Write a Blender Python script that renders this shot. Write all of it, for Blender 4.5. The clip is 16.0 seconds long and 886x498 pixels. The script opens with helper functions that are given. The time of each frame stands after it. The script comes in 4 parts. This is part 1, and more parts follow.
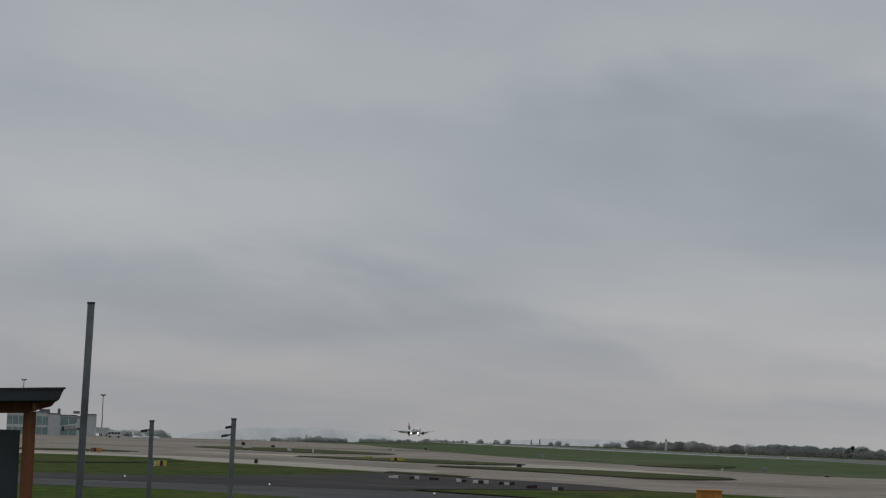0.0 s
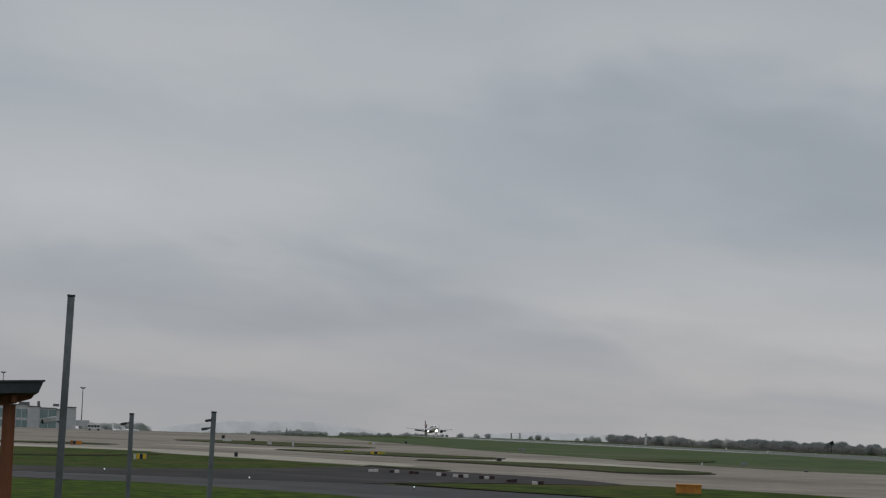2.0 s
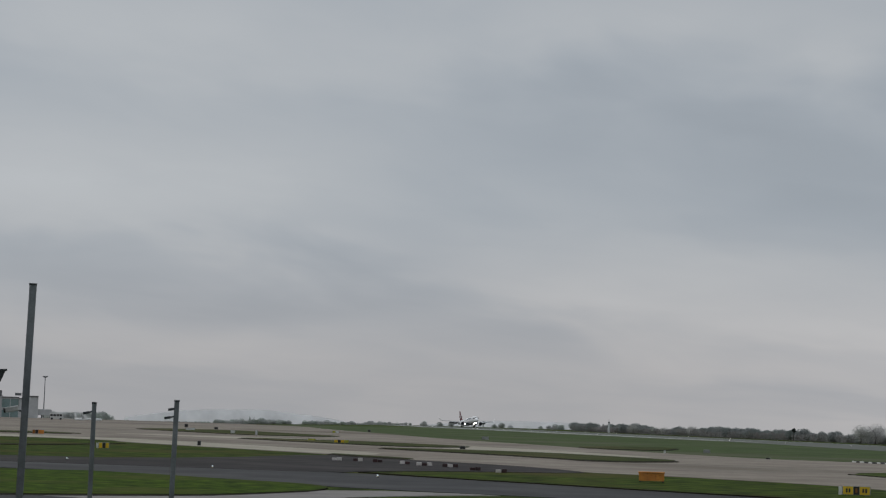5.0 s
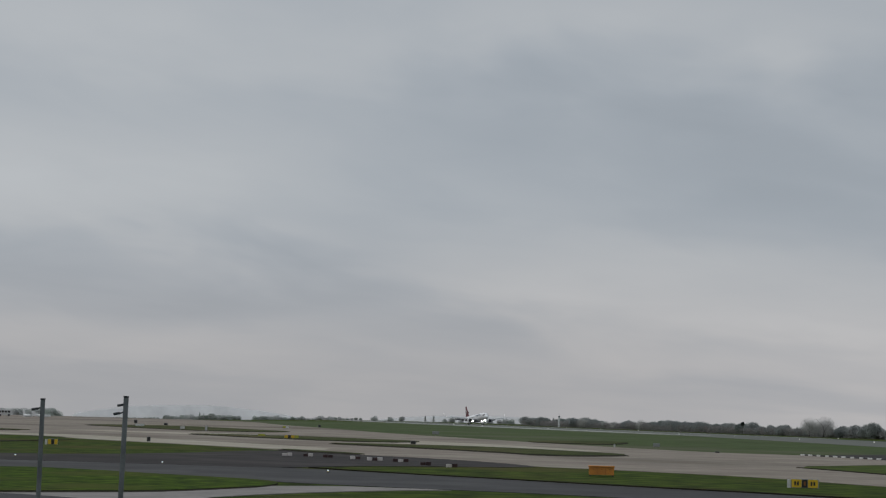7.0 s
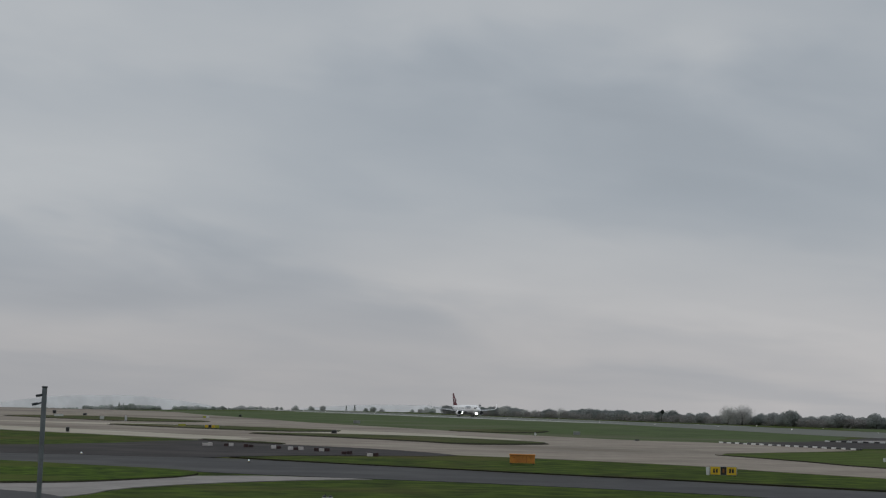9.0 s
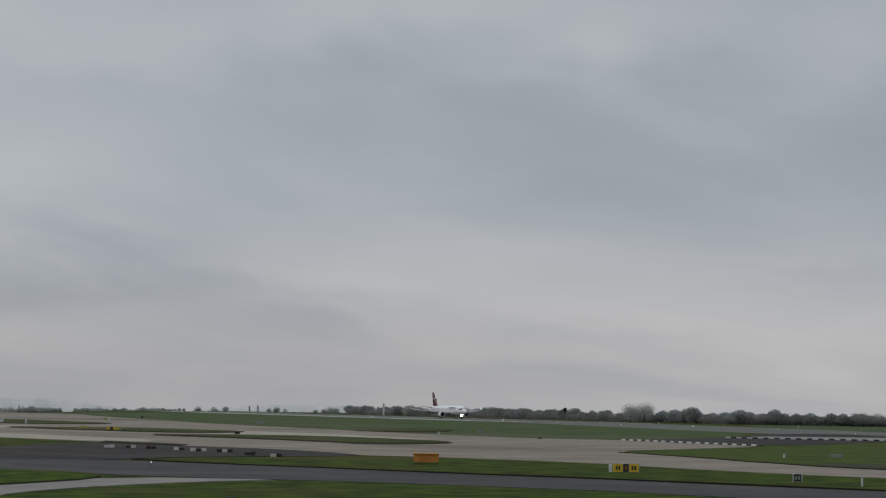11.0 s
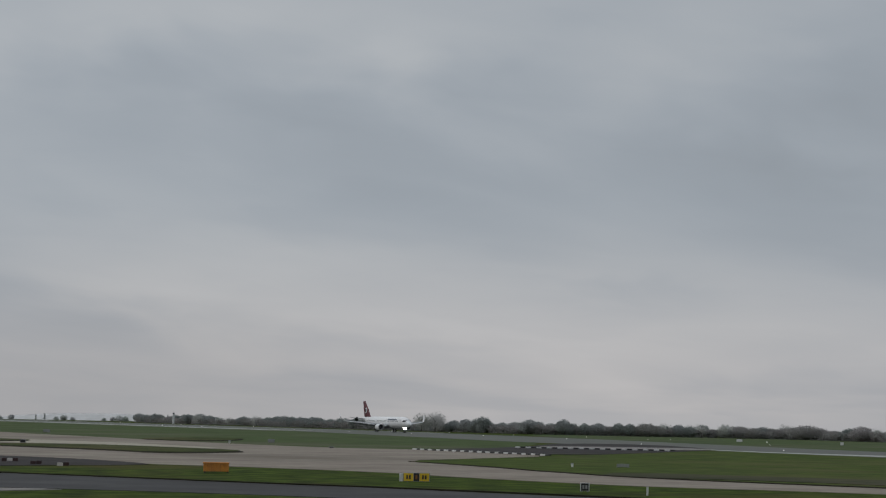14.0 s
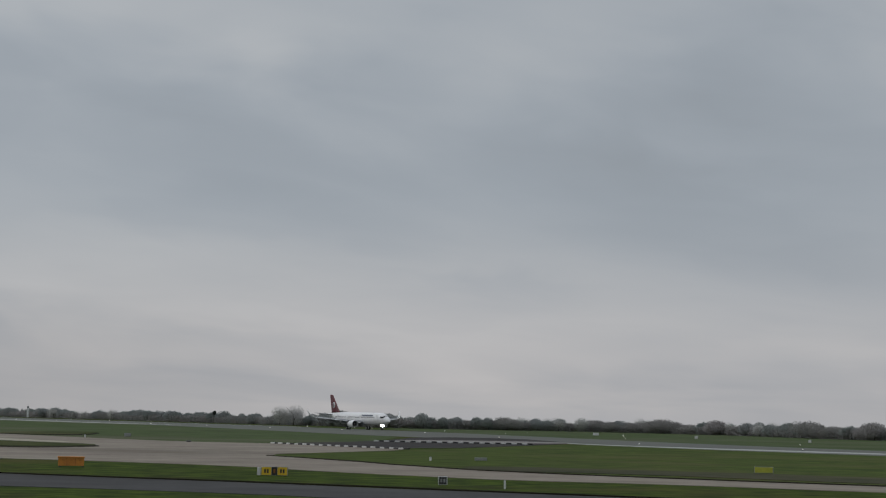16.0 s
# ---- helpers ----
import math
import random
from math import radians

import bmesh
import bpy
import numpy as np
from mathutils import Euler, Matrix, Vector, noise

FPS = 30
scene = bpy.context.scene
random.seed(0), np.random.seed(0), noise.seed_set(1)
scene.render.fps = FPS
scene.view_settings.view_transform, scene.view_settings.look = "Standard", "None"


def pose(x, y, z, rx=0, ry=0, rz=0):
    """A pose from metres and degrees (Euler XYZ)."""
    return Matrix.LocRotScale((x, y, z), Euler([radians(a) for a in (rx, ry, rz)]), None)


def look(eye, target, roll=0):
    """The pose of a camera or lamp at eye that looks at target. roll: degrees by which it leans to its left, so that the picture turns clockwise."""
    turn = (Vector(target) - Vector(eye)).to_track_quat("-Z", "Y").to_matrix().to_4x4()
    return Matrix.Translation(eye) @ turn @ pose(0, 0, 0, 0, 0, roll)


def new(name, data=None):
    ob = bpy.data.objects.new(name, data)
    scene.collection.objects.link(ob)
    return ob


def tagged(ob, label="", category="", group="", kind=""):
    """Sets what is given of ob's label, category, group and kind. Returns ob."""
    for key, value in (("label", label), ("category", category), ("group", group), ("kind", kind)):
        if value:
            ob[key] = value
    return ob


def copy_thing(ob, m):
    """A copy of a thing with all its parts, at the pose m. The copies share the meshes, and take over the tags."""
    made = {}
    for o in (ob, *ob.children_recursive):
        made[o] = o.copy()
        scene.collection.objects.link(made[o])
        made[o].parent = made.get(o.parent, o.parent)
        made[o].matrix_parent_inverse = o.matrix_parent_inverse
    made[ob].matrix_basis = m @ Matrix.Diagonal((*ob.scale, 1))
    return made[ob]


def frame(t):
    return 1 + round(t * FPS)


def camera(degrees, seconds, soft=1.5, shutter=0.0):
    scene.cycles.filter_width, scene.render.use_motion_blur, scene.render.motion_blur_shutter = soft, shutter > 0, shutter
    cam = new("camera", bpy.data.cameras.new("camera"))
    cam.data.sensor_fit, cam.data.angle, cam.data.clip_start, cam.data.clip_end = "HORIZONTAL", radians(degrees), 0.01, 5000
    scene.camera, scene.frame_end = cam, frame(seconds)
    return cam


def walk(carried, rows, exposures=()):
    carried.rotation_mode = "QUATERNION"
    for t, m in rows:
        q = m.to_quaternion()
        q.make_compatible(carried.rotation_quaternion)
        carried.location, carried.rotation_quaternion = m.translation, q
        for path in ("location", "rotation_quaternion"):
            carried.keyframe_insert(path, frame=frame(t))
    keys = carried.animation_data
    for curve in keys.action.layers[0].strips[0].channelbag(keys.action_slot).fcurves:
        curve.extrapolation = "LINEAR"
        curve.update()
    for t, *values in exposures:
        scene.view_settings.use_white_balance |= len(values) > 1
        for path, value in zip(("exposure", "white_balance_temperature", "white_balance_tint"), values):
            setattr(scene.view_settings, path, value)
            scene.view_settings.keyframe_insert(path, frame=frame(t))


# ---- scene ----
cam = camera(25.98, 16.0, soft=1.2)
EYE = (0.0, 0.0, 4.5)
# seconds, yaw to the left, pitch up, lean to the left
ROWS = [
    (0.0, 3.242, 5.531, 1.737), (0.5, 3.082, 5.476, 1.889), (1.0, 2.967, 5.426, 1.905), (1.5, 2.830, 5.388, 1.907),
    (2.0, 2.663, 5.367, 1.899), (2.5, 2.473, 5.345, 1.875), (3.0, 2.283, 5.301, 1.881), (3.5, 2.095, 5.237, 1.793),
    (4.0, 1.938, 5.159, 1.844), (6.5, 0.551, 4.976, 1.521), (7.0, 0.059, 4.944, 1.554), (7.5, -0.478, 4.886, 1.584),
    (8.0, -1.074, 4.796, 1.552), (8.5, -1.693, 4.695, 1.461), (11.0, -5.216, 4.715, 0.857), (11.5, -6.171, 4.771, 0.805),
    (12.0, -7.198, 4.796, 0.889), (12.5, -8.242, 4.833, 0.959), (13.0, -9.279, 4.896, 1.037), (13.5, -10.319, 4.989, 1.083),
    (14.0, -11.381, 5.090, 1.080), (14.5, -12.431, 5.149, 1.150), (15.0, -13.490, 5.155, 1.095), (15.5, -14.527, 5.080, 1.035),
    (16.0, -15.583, 4.984, 1.085),
]


def aim(yaw, pitch):
    a, p = radians(yaw), radians(pitch)
    return Vector(EYE) + 100 * Vector((-math.sin(a) * math.cos(p), math.cos(a) * math.cos(p), math.sin(p)))


walk(cam, [(t, look(EYE, aim(yaw, pitch), roll)) for t, yaw, pitch, roll in ROWS],
     exposures=((0, -0.14), (0.6, -0.06), (8.5, 0.0), (11, -0.01), (16, -0.05)))

# ---- light: an overcast sky and a veiled sun ----
SUN_ELEVATION, SUN_AZIMUTH = 34.0, -70.0
world = bpy.data.worlds.new("overcast")
scene.world = world
world.use_nodes = True
wn, wl = world.node_tree.nodes, world.node_tree.links
wn.clear()


def wmath(op, a, b=None, c=None, clamp=False):
    n = wn.new("ShaderNodeMath")
    n.operation, n.use_clamp = op, clamp
    for i, v in enumerate((a, b, c)):
        if v is None:
            continue
        if isinstance(v, (int, float)):
            n.inputs[i].default_value = v
        else:
            wl.new(v, n.inputs[i])
    return n.outputs[0]


def wmap(v, a, b, c, d):
    n = wn.new("ShaderNodeMapRange")
    n.interpolation_type = "SMOOTHSTEP"
    wl.new(v, n.inputs[0])
    for i, k in enumerate((a, b, c, d)):
        n.inputs[i + 1].default_value = k
    return n.outputs[0]


def wcloud(x, y, scale, detail, rough, warp, seed):
    v = wn.new("ShaderNodeCombineXYZ")
    wl.new(x, v.inputs[0]), wl.new(y, v.inputs[1])
    v.inputs[2].default_value = seed
    n = wn.new("ShaderNodeTexNoise")
    n.inputs["Scale"].default_value, n.inputs["Detail"].default_value = scale, detail
    n.inputs["Roughness"].default_value, n.inputs["Distortion"].default_value = rough, warp
    wl.new(v.outputs[0], n.inputs["Vector"])
    return n.outputs[0]


coord = wn.new("ShaderNodeTexCoord")
split = wn.new("ShaderNodeSeparateXYZ")
wl.new(coord.outputs["Generated"], split.inputs[0])
dx, dy, dz = split.outputs
azim = wmath("ARCTAN2", dx, dy)                       # radians, to the right of north
elev = wmath("ARCSINE", dz)
# long cloud rolls: wide and thin near the horizon, larger higher up
stretch = wmath("POWER", wmath("MAXIMUM", elev, 0.004), 0.62)
skew = wmath("ADD", stretch, wmath("MULTIPLY", azim, 0.15))
big = wcloud(wmath("MULTIPLY", azim, 1.6), wmath("MULTIPLY", skew, 2.6), 2.4, 2.0, 0.45, 0.4, 3.7)
mid = wcloud(wmath("MULTIPLY", azim, 2.0), wmath("MULTIPLY", skew, 3.6), 4.5, 3.5, 0.5, 0.3, 8.2)
cloud = wmath("ADD", wmath("MULTIPLY", wmath("SUBTRACT", big, 0.5), 0.16), wmath("MULTIPLY", wmath("SUBTRACT", mid, 0.5), 0.22))
fine = wcloud(wmath("MULTIPLY", azim, 3.0), wmath("MULTIPLY", skew, 9.0), 4.5, 4.0, 0.55, 0.5, 5.1)
cloud = wmath("ADD", cloud, wmath("MULTIPLY", wmath("SUBTRACT", fine, 0.5), 0.07))
# the rolls of the deck: azimuth, elevation, half length, half depth (radians), how much lighter or darker
ROLLS = ((-0.188, 0.121, 0.119, 0.045, 0.06), (-0.171, 0.069, 0.137, 0.024, -0.05), (0.135, 0.151, 0.174, 0.045, -0.07), (0.116, 0.066, 0.137, 0.028, 0.06),
         (0.164, 0.099, 0.090, 0.016, -0.03), (-0.133, 0.193, 0.145, 0.024, 0.03), (-0.209, 0.151, 0.108, 0.016, -0.03), (-0.025, 0.051, 0.145, 0.016, -0.03),
         (-0.184, 0.037, 0.108, 0.016, 0.03), (0.237, 0.064, 0.094, 0.014, -0.03), (0.310, 0.040, 0.119, 0.020, 0.03), (0.437, 0.136, 0.127, 0.069, -0.07),
         (0.320, 0.120, 0.108, 0.024, -0.03), (0.365, 0.059, 0.174, 0.024, 0.035), (0.248, 0.028, 0.181, 0.020, 0.04), (0.127, 0.194, 0.127, 0.024, 0.03))
warp_a = wmath("MULTIPLY", wmath("SUBTRACT", big, 0.5), 0.12)
warp_e = wmath("MULTIPLY", wmath("SUBTRACT", mid, 0.5), 0.06)
for c_az, c_el, half_a, half_e, gain in ROLLS:
    u = wmath("SUBTRACT", wmath("ADD", azim, warp_a), c_az)
    v = wmath("ADD", wmath("SUBTRACT", wmath("ADD", elev, warp_e), c_el), wmath("MULTIPLY", u, 0.06))
    d2 = wmath("ADD", wmath("POWER", wmath("ABSOLUTE", wmath("DIVIDE", u, half_a * 1.3)), 2.0), wmath("POWER", wmath("ABSOLUTE", wmath("DIVIDE", v, half_e * 1.3)), 2.0))
    cloud = wmath("ADD", cloud, wmap(d2, 0.0, 1.0, gain * 1.7, 0.0))
# the deck thins towards the veiled sun on the left and grows towards the zenith
side = wmap(azim, -0.3, 0.6, 1.03, 0.99)
east = wmap(azim, -0.02, 0.32, 0.0, 1.0)
high = wmap(elev, 0.30, 1.4, 1.0, 2.1)
low = wmap(elev, 0.0, 0.07, 0.93, 1.0)
glow_low = wmath("ADD", 1.0, wmath("MULTIPLY", wmath("MULTIPLY", east, wmap(elev, 0.01, 0.10, 0.13, 0.0)), 1.0))
grey = wmath("MULTIPLY", glow_low, wmath("MULTIPLY", wmath("MULTIPLY", wmath("MULTIPLY", wmath("ADD", cloud, 1.0), side), high), low))
tone = wn.new("ShaderNodeMix")
tone.data_type = "RGBA"
wl.new(wmap(elev, 0.0, 0.12, 0.0, 1.0), tone.inputs[0])
tone.inputs[6].default_value = (0.400, 0.395, 0.404, 1)
tone.inputs[7].default_value = (0.380, 0.405, 0.434, 1)
warm = wn.new("ShaderNodeMix")
warm.data_type = "RGBA"
wl.new(wmap(cloud, -0.16, 0.16, 0.0, 1.0), warm.inputs[0])
warm.inputs[6].default_value = (0.955, 0.995, 1.035, 1)
warm.inputs[7].default_value = (1.02, 1.005, 0.985, 1)
paint = wn.new("ShaderNodeMix")
paint.data_type, paint.blend_type = "RGBA", "MULTIPLY"
paint.inputs[0].default_value = 1.0
wl.new(tone.outputs[2], paint.inputs[6]), wl.new(warm.outputs[2], paint.inputs[7])
deck = wn.new("ShaderNodeBackground")
wl.new(paint.outputs[2], deck.inputs[0]), wl.new(grey, deck.inputs[1])
sky = wn.new("ShaderNodeTexSky")
sky.sky_type, sky.sun_disc = "NISHITA", False
sky.sun_elevation, sky.sun_rotation = radians(SUN_ELEVATION), radians(SUN_AZIMUTH)
sky.air_density, sky.dust_density = 1.0, 4.0
behind = wn.new("ShaderNodeBackground")
behind.inputs[1].default_value = 0.003
wl.new(sky.outputs[0], behind.inputs[0])
both, wout = wn.new("ShaderNodeAddShader"), wn.new("ShaderNodeOutputWorld")
wl.new(deck.outputs[0], both.inputs[0]), wl.new(behind.outputs[0], both.inputs[1])
wl.new(both.outputs[0], wout.inputs[0])

sun = new("sun", bpy.data.lights.new("sun", "SUN"))
sun.data.energy, sun.data.angle, sun.data.color = 0.6, radians(40), (1.0, 0.97, 0.93)
sun.matrix_world = look((-300 * math.sin(radians(-SUN_AZIMUTH)), 300 * math.cos(radians(SUN_AZIMUTH)), 300 * math.tan(radians(SUN_ELEVATION))), (0, 0, 0))


# ---- materials ----
def material(name, base, second=None, scale=1.0, fine=20.0, rough=0.8, metal=0.0, bump=0.0, third=None, stretch=(1, 1, 1),
             space="Position", spread=0.0, glow=0.0, spec=0.5, thin=0.0, patch=None):
    """A surface of two mottled tones, a third in sparse stains, and a fine grain; scales are per metre."""
    m = bpy.data.materials.new(name)
    m.use_nodes = True
    n, l = m.node_tree.nodes, m.node_tree.links
    b = n["Principled BSDF"]
    b.inputs["Roughness"].default_value, b.inputs["Metallic"].default_value = rough, metal
    b.inputs["Specular IOR Level"].default_value = spec
    second = second or tuple(c * 0.8 for c in base)
    if space == "Object":
        src = n.new("ShaderNodeTexCoord").outputs["Object"]
    else:
        src = n.new("ShaderNodeNewGeometry").outputs["Position"]
    mp = n.new("ShaderNodeMapping")
    mp.inputs["Scale"].default_value = stretch
    l.new(src, mp.inputs[0])

    def nz(s, d, r=0.55):
        t = n.new("ShaderNodeTexNoise")
        t.inputs["Scale"].default_value, t.inputs["Detail"].default_value, t.inputs["Roughness"].default_value = s, d, r
        l.new(mp.outputs[0], t.inputs["Vector"])
        return t.outputs[0]

    def ramp(v, a, c):
        t = n.new("ShaderNodeMapRange")
        l.new(v, t.inputs[0])
        t.inputs[1].default_value, t.inputs[2].default_value = a, c
        return t.outputs[0]

    def mix(f, a, c, kind="MIX"):
        t = n.new("ShaderNodeMix")
        t.data_type, t.blend_type = "RGBA", kind
        l.new(f, t.inputs[0]) if not isinstance(f, float) else setattr(t.inputs[0], "default_value", f)
        for sock, v in ((t.inputs[6], a), (t.inputs[7], c)):
            if isinstance(v, tuple):
                sock.default_value = (*v, 1)
            else:
                l.new(v, sock)
        return t.outputs[2]

    col = mix(ramp(nz(scale, 5), 0.35, 0.65), base, second)
    if third:
        col = mix(ramp(nz(scale * 0.37, 4), 0.52, 0.72), col, third)
    if patch:
        col = mix(ramp(nz(scale * 0.11, 4, 0.6), 0.50, 0.68), col, patch)
    grain = nz(fine, 3, 0.6)
    col = mix(ramp(grain, 0.2, 0.8), col, mix(1.0, col, (0.72, 0.72, 0.72), "MULTIPLY"))
    if spread:
        info = n.new("ShaderNodeObjectInfo")
        col = mix(ramp(info.outputs["Random"], 0.0, 1.0), col, mix(1.0, col, (1 - spread, 1 - spread * 0.8, 1 - spread), "MULTIPLY"))
    l.new(col, b.inputs["Base Color"])
    if bump:
        bp = n.new("ShaderNodeBump")
        bp.inputs["Strength"].default_value, bp.inputs["Distance"].default_value = bump, 0.02
        l.new(grain, bp.inputs["Height"])
        l.new(bp.outputs[0], b.inputs["Normal"])
    if thin:
        tr, mx = n.new("ShaderNodeBsdfTranslucent"), n.new("ShaderNodeMixShader")
        mx.inputs[0].default_value = thin
        l.new(col, tr.inputs[0]), l.new(b.outputs[0], mx.inputs[1]), l.new(tr.outputs[0], mx.inputs[2])
        l.new(mx.outputs[0], n["Material Output"].inputs[0])
    if glow:
        l.new(col, b.inputs["Emission Color"])
        b.inputs["Emission Strength"].default_value = glow
    return m


GRASS = material("airfield_grass", (0.068, 0.103, 0.011), (0.016, 0.029, 0.003), 0.42, 2.6, 0.95, bump=0.5, third=(0.020, 0.030, 0.005), spec=0.05, patch=(0.074, 0.068, 0.020))
LUSH = material("lush_green_grass", (0.070, 0.120, 0.007), (0.013, 0.028, 0.002), 0.7, 3.0, 0.95, bump=0.6, third=(0.018, 0.028, 0.004), spec=0.05, patch=(0.066, 0.078, 0.014))
FIELD = material("field_grass", (0.080, 0.110, 0.022), (0.040, 0.062, 0.012), 0.30, 2.2, 0.95, bump=0.5, third=(0.036, 0.052, 0.012), spec=0.05, patch=(0.096, 0.094, 0.036))
# far grass: distance haze put into a greyer, lighter green
STRIP = material("hazed_strip_grass", (0.084, 0.114, 0.046), (0.056, 0.082, 0.030), 0.16, 1.6, 0.95, bump=0.4, third=(0.050, 0.066, 0.034), spec=0.05, patch=(0.110, 0.112, 0.068))
TURF = material("rough_turf", (0.074, 0.090, 0.026), (0.026, 0.035, 0.010), 0.34, 2.2, 0.95, bump=0.4, third=(0.034, 0.044, 0.012), spec=0.06, patch=(0.112, 0.098, 0.046))
STUBBLE = material("worn_turf", (0.064, 0.064, 0.038), (0.042, 0.046, 0.026), 0.3, 1.5, 0.95, bump=0.5, spec=0.06, patch=(0.090, 0.082, 0.048))
LIP = material("turf_edge_soil", (0.030, 0.026, 0.016), (0.018, 0.017, 0.010), 0.8, 6.0, 0.95, spec=0.05)
CONCRETE = material("apron_concrete", (0.284, 0.246, 0.206), (0.205, 0.174, 0.141), 0.12, 1.0, 0.85, bump=0.2, third=(0.310, 0.280, 0.230), spec=0.10, patch=(0.138, 0.114, 0.090))
STRAW_CONCRETE = material("straw_coloured_concrete", (0.40, 0.367, 0.298), (0.32, 0.290, 0.232), 0.12, 1.0, 0.85, bump=0.2, third=(0.43, 0.402, 0.33), spec=0.12)
PALE = material("pale_concrete", (0.27, 0.25, 0.235), (0.215, 0.20, 0.188), 0.3, 1.5, 0.85, bump=0.2, third=(0.19, 0.175, 0.165), spec=0.15)
NEW_CONCRETE = material("fresh_pale_concrete", (0.44, 0.44, 0.425), (0.38, 0.38, 0.37), 0.1, 1.0, 0.8, bump=0.2, spec=0.2)
ASPHALT = material("taxiway_asphalt", (0.063, 0.062, 0.063), (0.044, 0.043, 0.044), 0.20, 1.5, 0.8, bump=0.3, third=(0.086, 0.085, 0.085), spec=0.12, patch=(0.036, 0.034, 0.034))
DARK_ASPHALT = material("old_asphalt", (0.052, 0.047, 0.045), (0.033, 0.029, 0.029), 0.22, 1.5, 0.85, bump=0.3, third=(0.074, 0.066, 0.062), spec=0.08, patch=(0.028, 0.025, 0.025))
RUNWAY = material("runway_asphalt", (0.116, 0.121, 0.104), (0.092, 0.097, 0.083), 0.06, 0.8, 0.7, bump=0.2, spec=0.2, patch=(0.095, 0.100, 0.098))
MARKING = material("runway_paint", (0.62, 0.62, 0.60), (0.52, 0.52, 0.50), 0.4, 4.0, 0.7)
STEEL = material("galvanised_steel", (0.23, 0.248, 0.262), (0.155, 0.168, 0.18), 3.0, 40.0, 0.55, 0.35, bump=0.15, third=(0.16, 0.17, 0.18))
DARK_STEEL = material("dark_steel_cap", (0.06, 0.065, 0.07), None, 6.0, 50.0, 0.5, 0.4)
ROOF_FELT = material("slate_grey_roofing", (0.040, 0.048, 0.056), (0.028, 0.034, 0.040), 1.5, 30.0, 0.6, bump=0.3)
TIMBER = material("orange_stained_timber", (0.26, 0.085, 0.030), (0.17, 0.050, 0.020), 2.2, 18.0, 0.6, bump=0.35, third=(0.10, 0.035, 0.018), stretch=(6, 6, 0.7))
WHITE_HOUSING = material("white_plastic_housing", (0.70, 0.70, 0.69), (0.58, 0.58, 0.57), 5.0, 40.0, 0.4)
BLACK = material("black_plastic", (0.018, 0.018, 0.020), None, 4.0, 40.0, 0.5)
ORANGE = material("orange_painted_steel", (0.62, 0.24, 0.030), (0.52, 0.19, 0.025), 1.4, 12.0, 0.55, bump=0.1, third=(0.40, 0.15, 0.03))
DULL_ORANGE = material("orange_seam", (0.30, 0.11, 0.02), None, 2.0, 12.0, 0.7)
YELLOW = material("yellow_sign_face", (0.78, 0.52, 0.02), (0.70, 0.45, 0.02), 3.0, 20.0, 0.45)
LIME = material("faded_yellow_board", (0.46, 0.46, 0.05), (0.36, 0.37, 0.04), 2.0, 20.0, 0.6)
BLACK_FACE = material("black_sign_face", (0.016, 0.016, 0.016), None, 3.0, 20.0, 0.4)
WHITE = material("white_board_paint", (0.74, 0.74, 0.72), (0.62, 0.62, 0.60), 1.5, 12.0, 0.6)
RED = material("red_board_paint", (0.045, 0.014, 0.013), (0.026, 0.010, 0.010), 1.5, 12.0, 0.6)
DULL_WHITE = material("scuffed_white_plastic", (0.68, 0.64, 0.61), (0.54, 0.50, 0.47), 1.5, 12.0, 0.7)
GREY_BOARD = material("grey_board", (0.30, 0.31, 0.30), None, 1.5, 12.0, 0.6)
LAMP = material("glowing_lamp_glass", (1.0, 0.97, 0.92), (1.0, 0.97, 0.92), 1.0, 2.0, 0.3, glow=0.55)
BLUE_LAMP = material("glowing_taxiway_lamp", (0.80, 0.93, 1.0), (0.80, 0.93, 1.0), 1.0, 2.0, 0.3, glow=0.8)
LANDING = material("landing_light_glass", (1.0, 0.96, 0.88), (1.0, 0.96, 0.88), 1.0, 2.0, 0.2, glow=30.0)
BARK = material("grey_bark", (0.13, 0.12, 0.11), None, 2.0, 12.0, 0.9, bump=0.5, spec=0.1)
# leaf tones of the far belt: distance haze put into the colour
LEAF = [material("hazed_autumn_leaf_" + k, c, d, 0.35, 2.5, 0.9, spread=0.22, spec=0.05, thin=0.5) for k, c, d in (
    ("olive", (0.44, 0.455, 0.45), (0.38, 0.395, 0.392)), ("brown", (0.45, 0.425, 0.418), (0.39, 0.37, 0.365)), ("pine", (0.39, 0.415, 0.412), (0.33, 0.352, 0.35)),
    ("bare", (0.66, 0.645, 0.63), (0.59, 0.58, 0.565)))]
DARK_LEAF = material("dark_evergreen_leaf", (0.070, 0.080, 0.070), (0.050, 0.058, 0.052), 0.4, 2.5, 0.9, spec=0.05)
# far-crest leaves made nearly white, the haze being put into their colour
MISTY = material("haze_coloured_leaf", (0.76, 0.755, 0.75), (0.68, 0.68, 0.678), 0.05, 0.5, 0.95, spread=0.3, spec=0.05, thin=0.45)
# haze over the far hills is put into this pale colour
HILL = material("haze_coloured_hillside", (0.96, 0.94, 0.93), (0.94, 0.922, 0.915), 0.004, 0.02, 1.0)
# scrub colour greyed and lightened for the same haze
HEDGE = material("hazed_hedge_leaf", (0.35, 0.342, 0.33), (0.31, 0.306, 0.296), 0.15, 2.0, 0.95, third=(0.37, 0.345, 0.33), spec=0.05, thin=0.45)


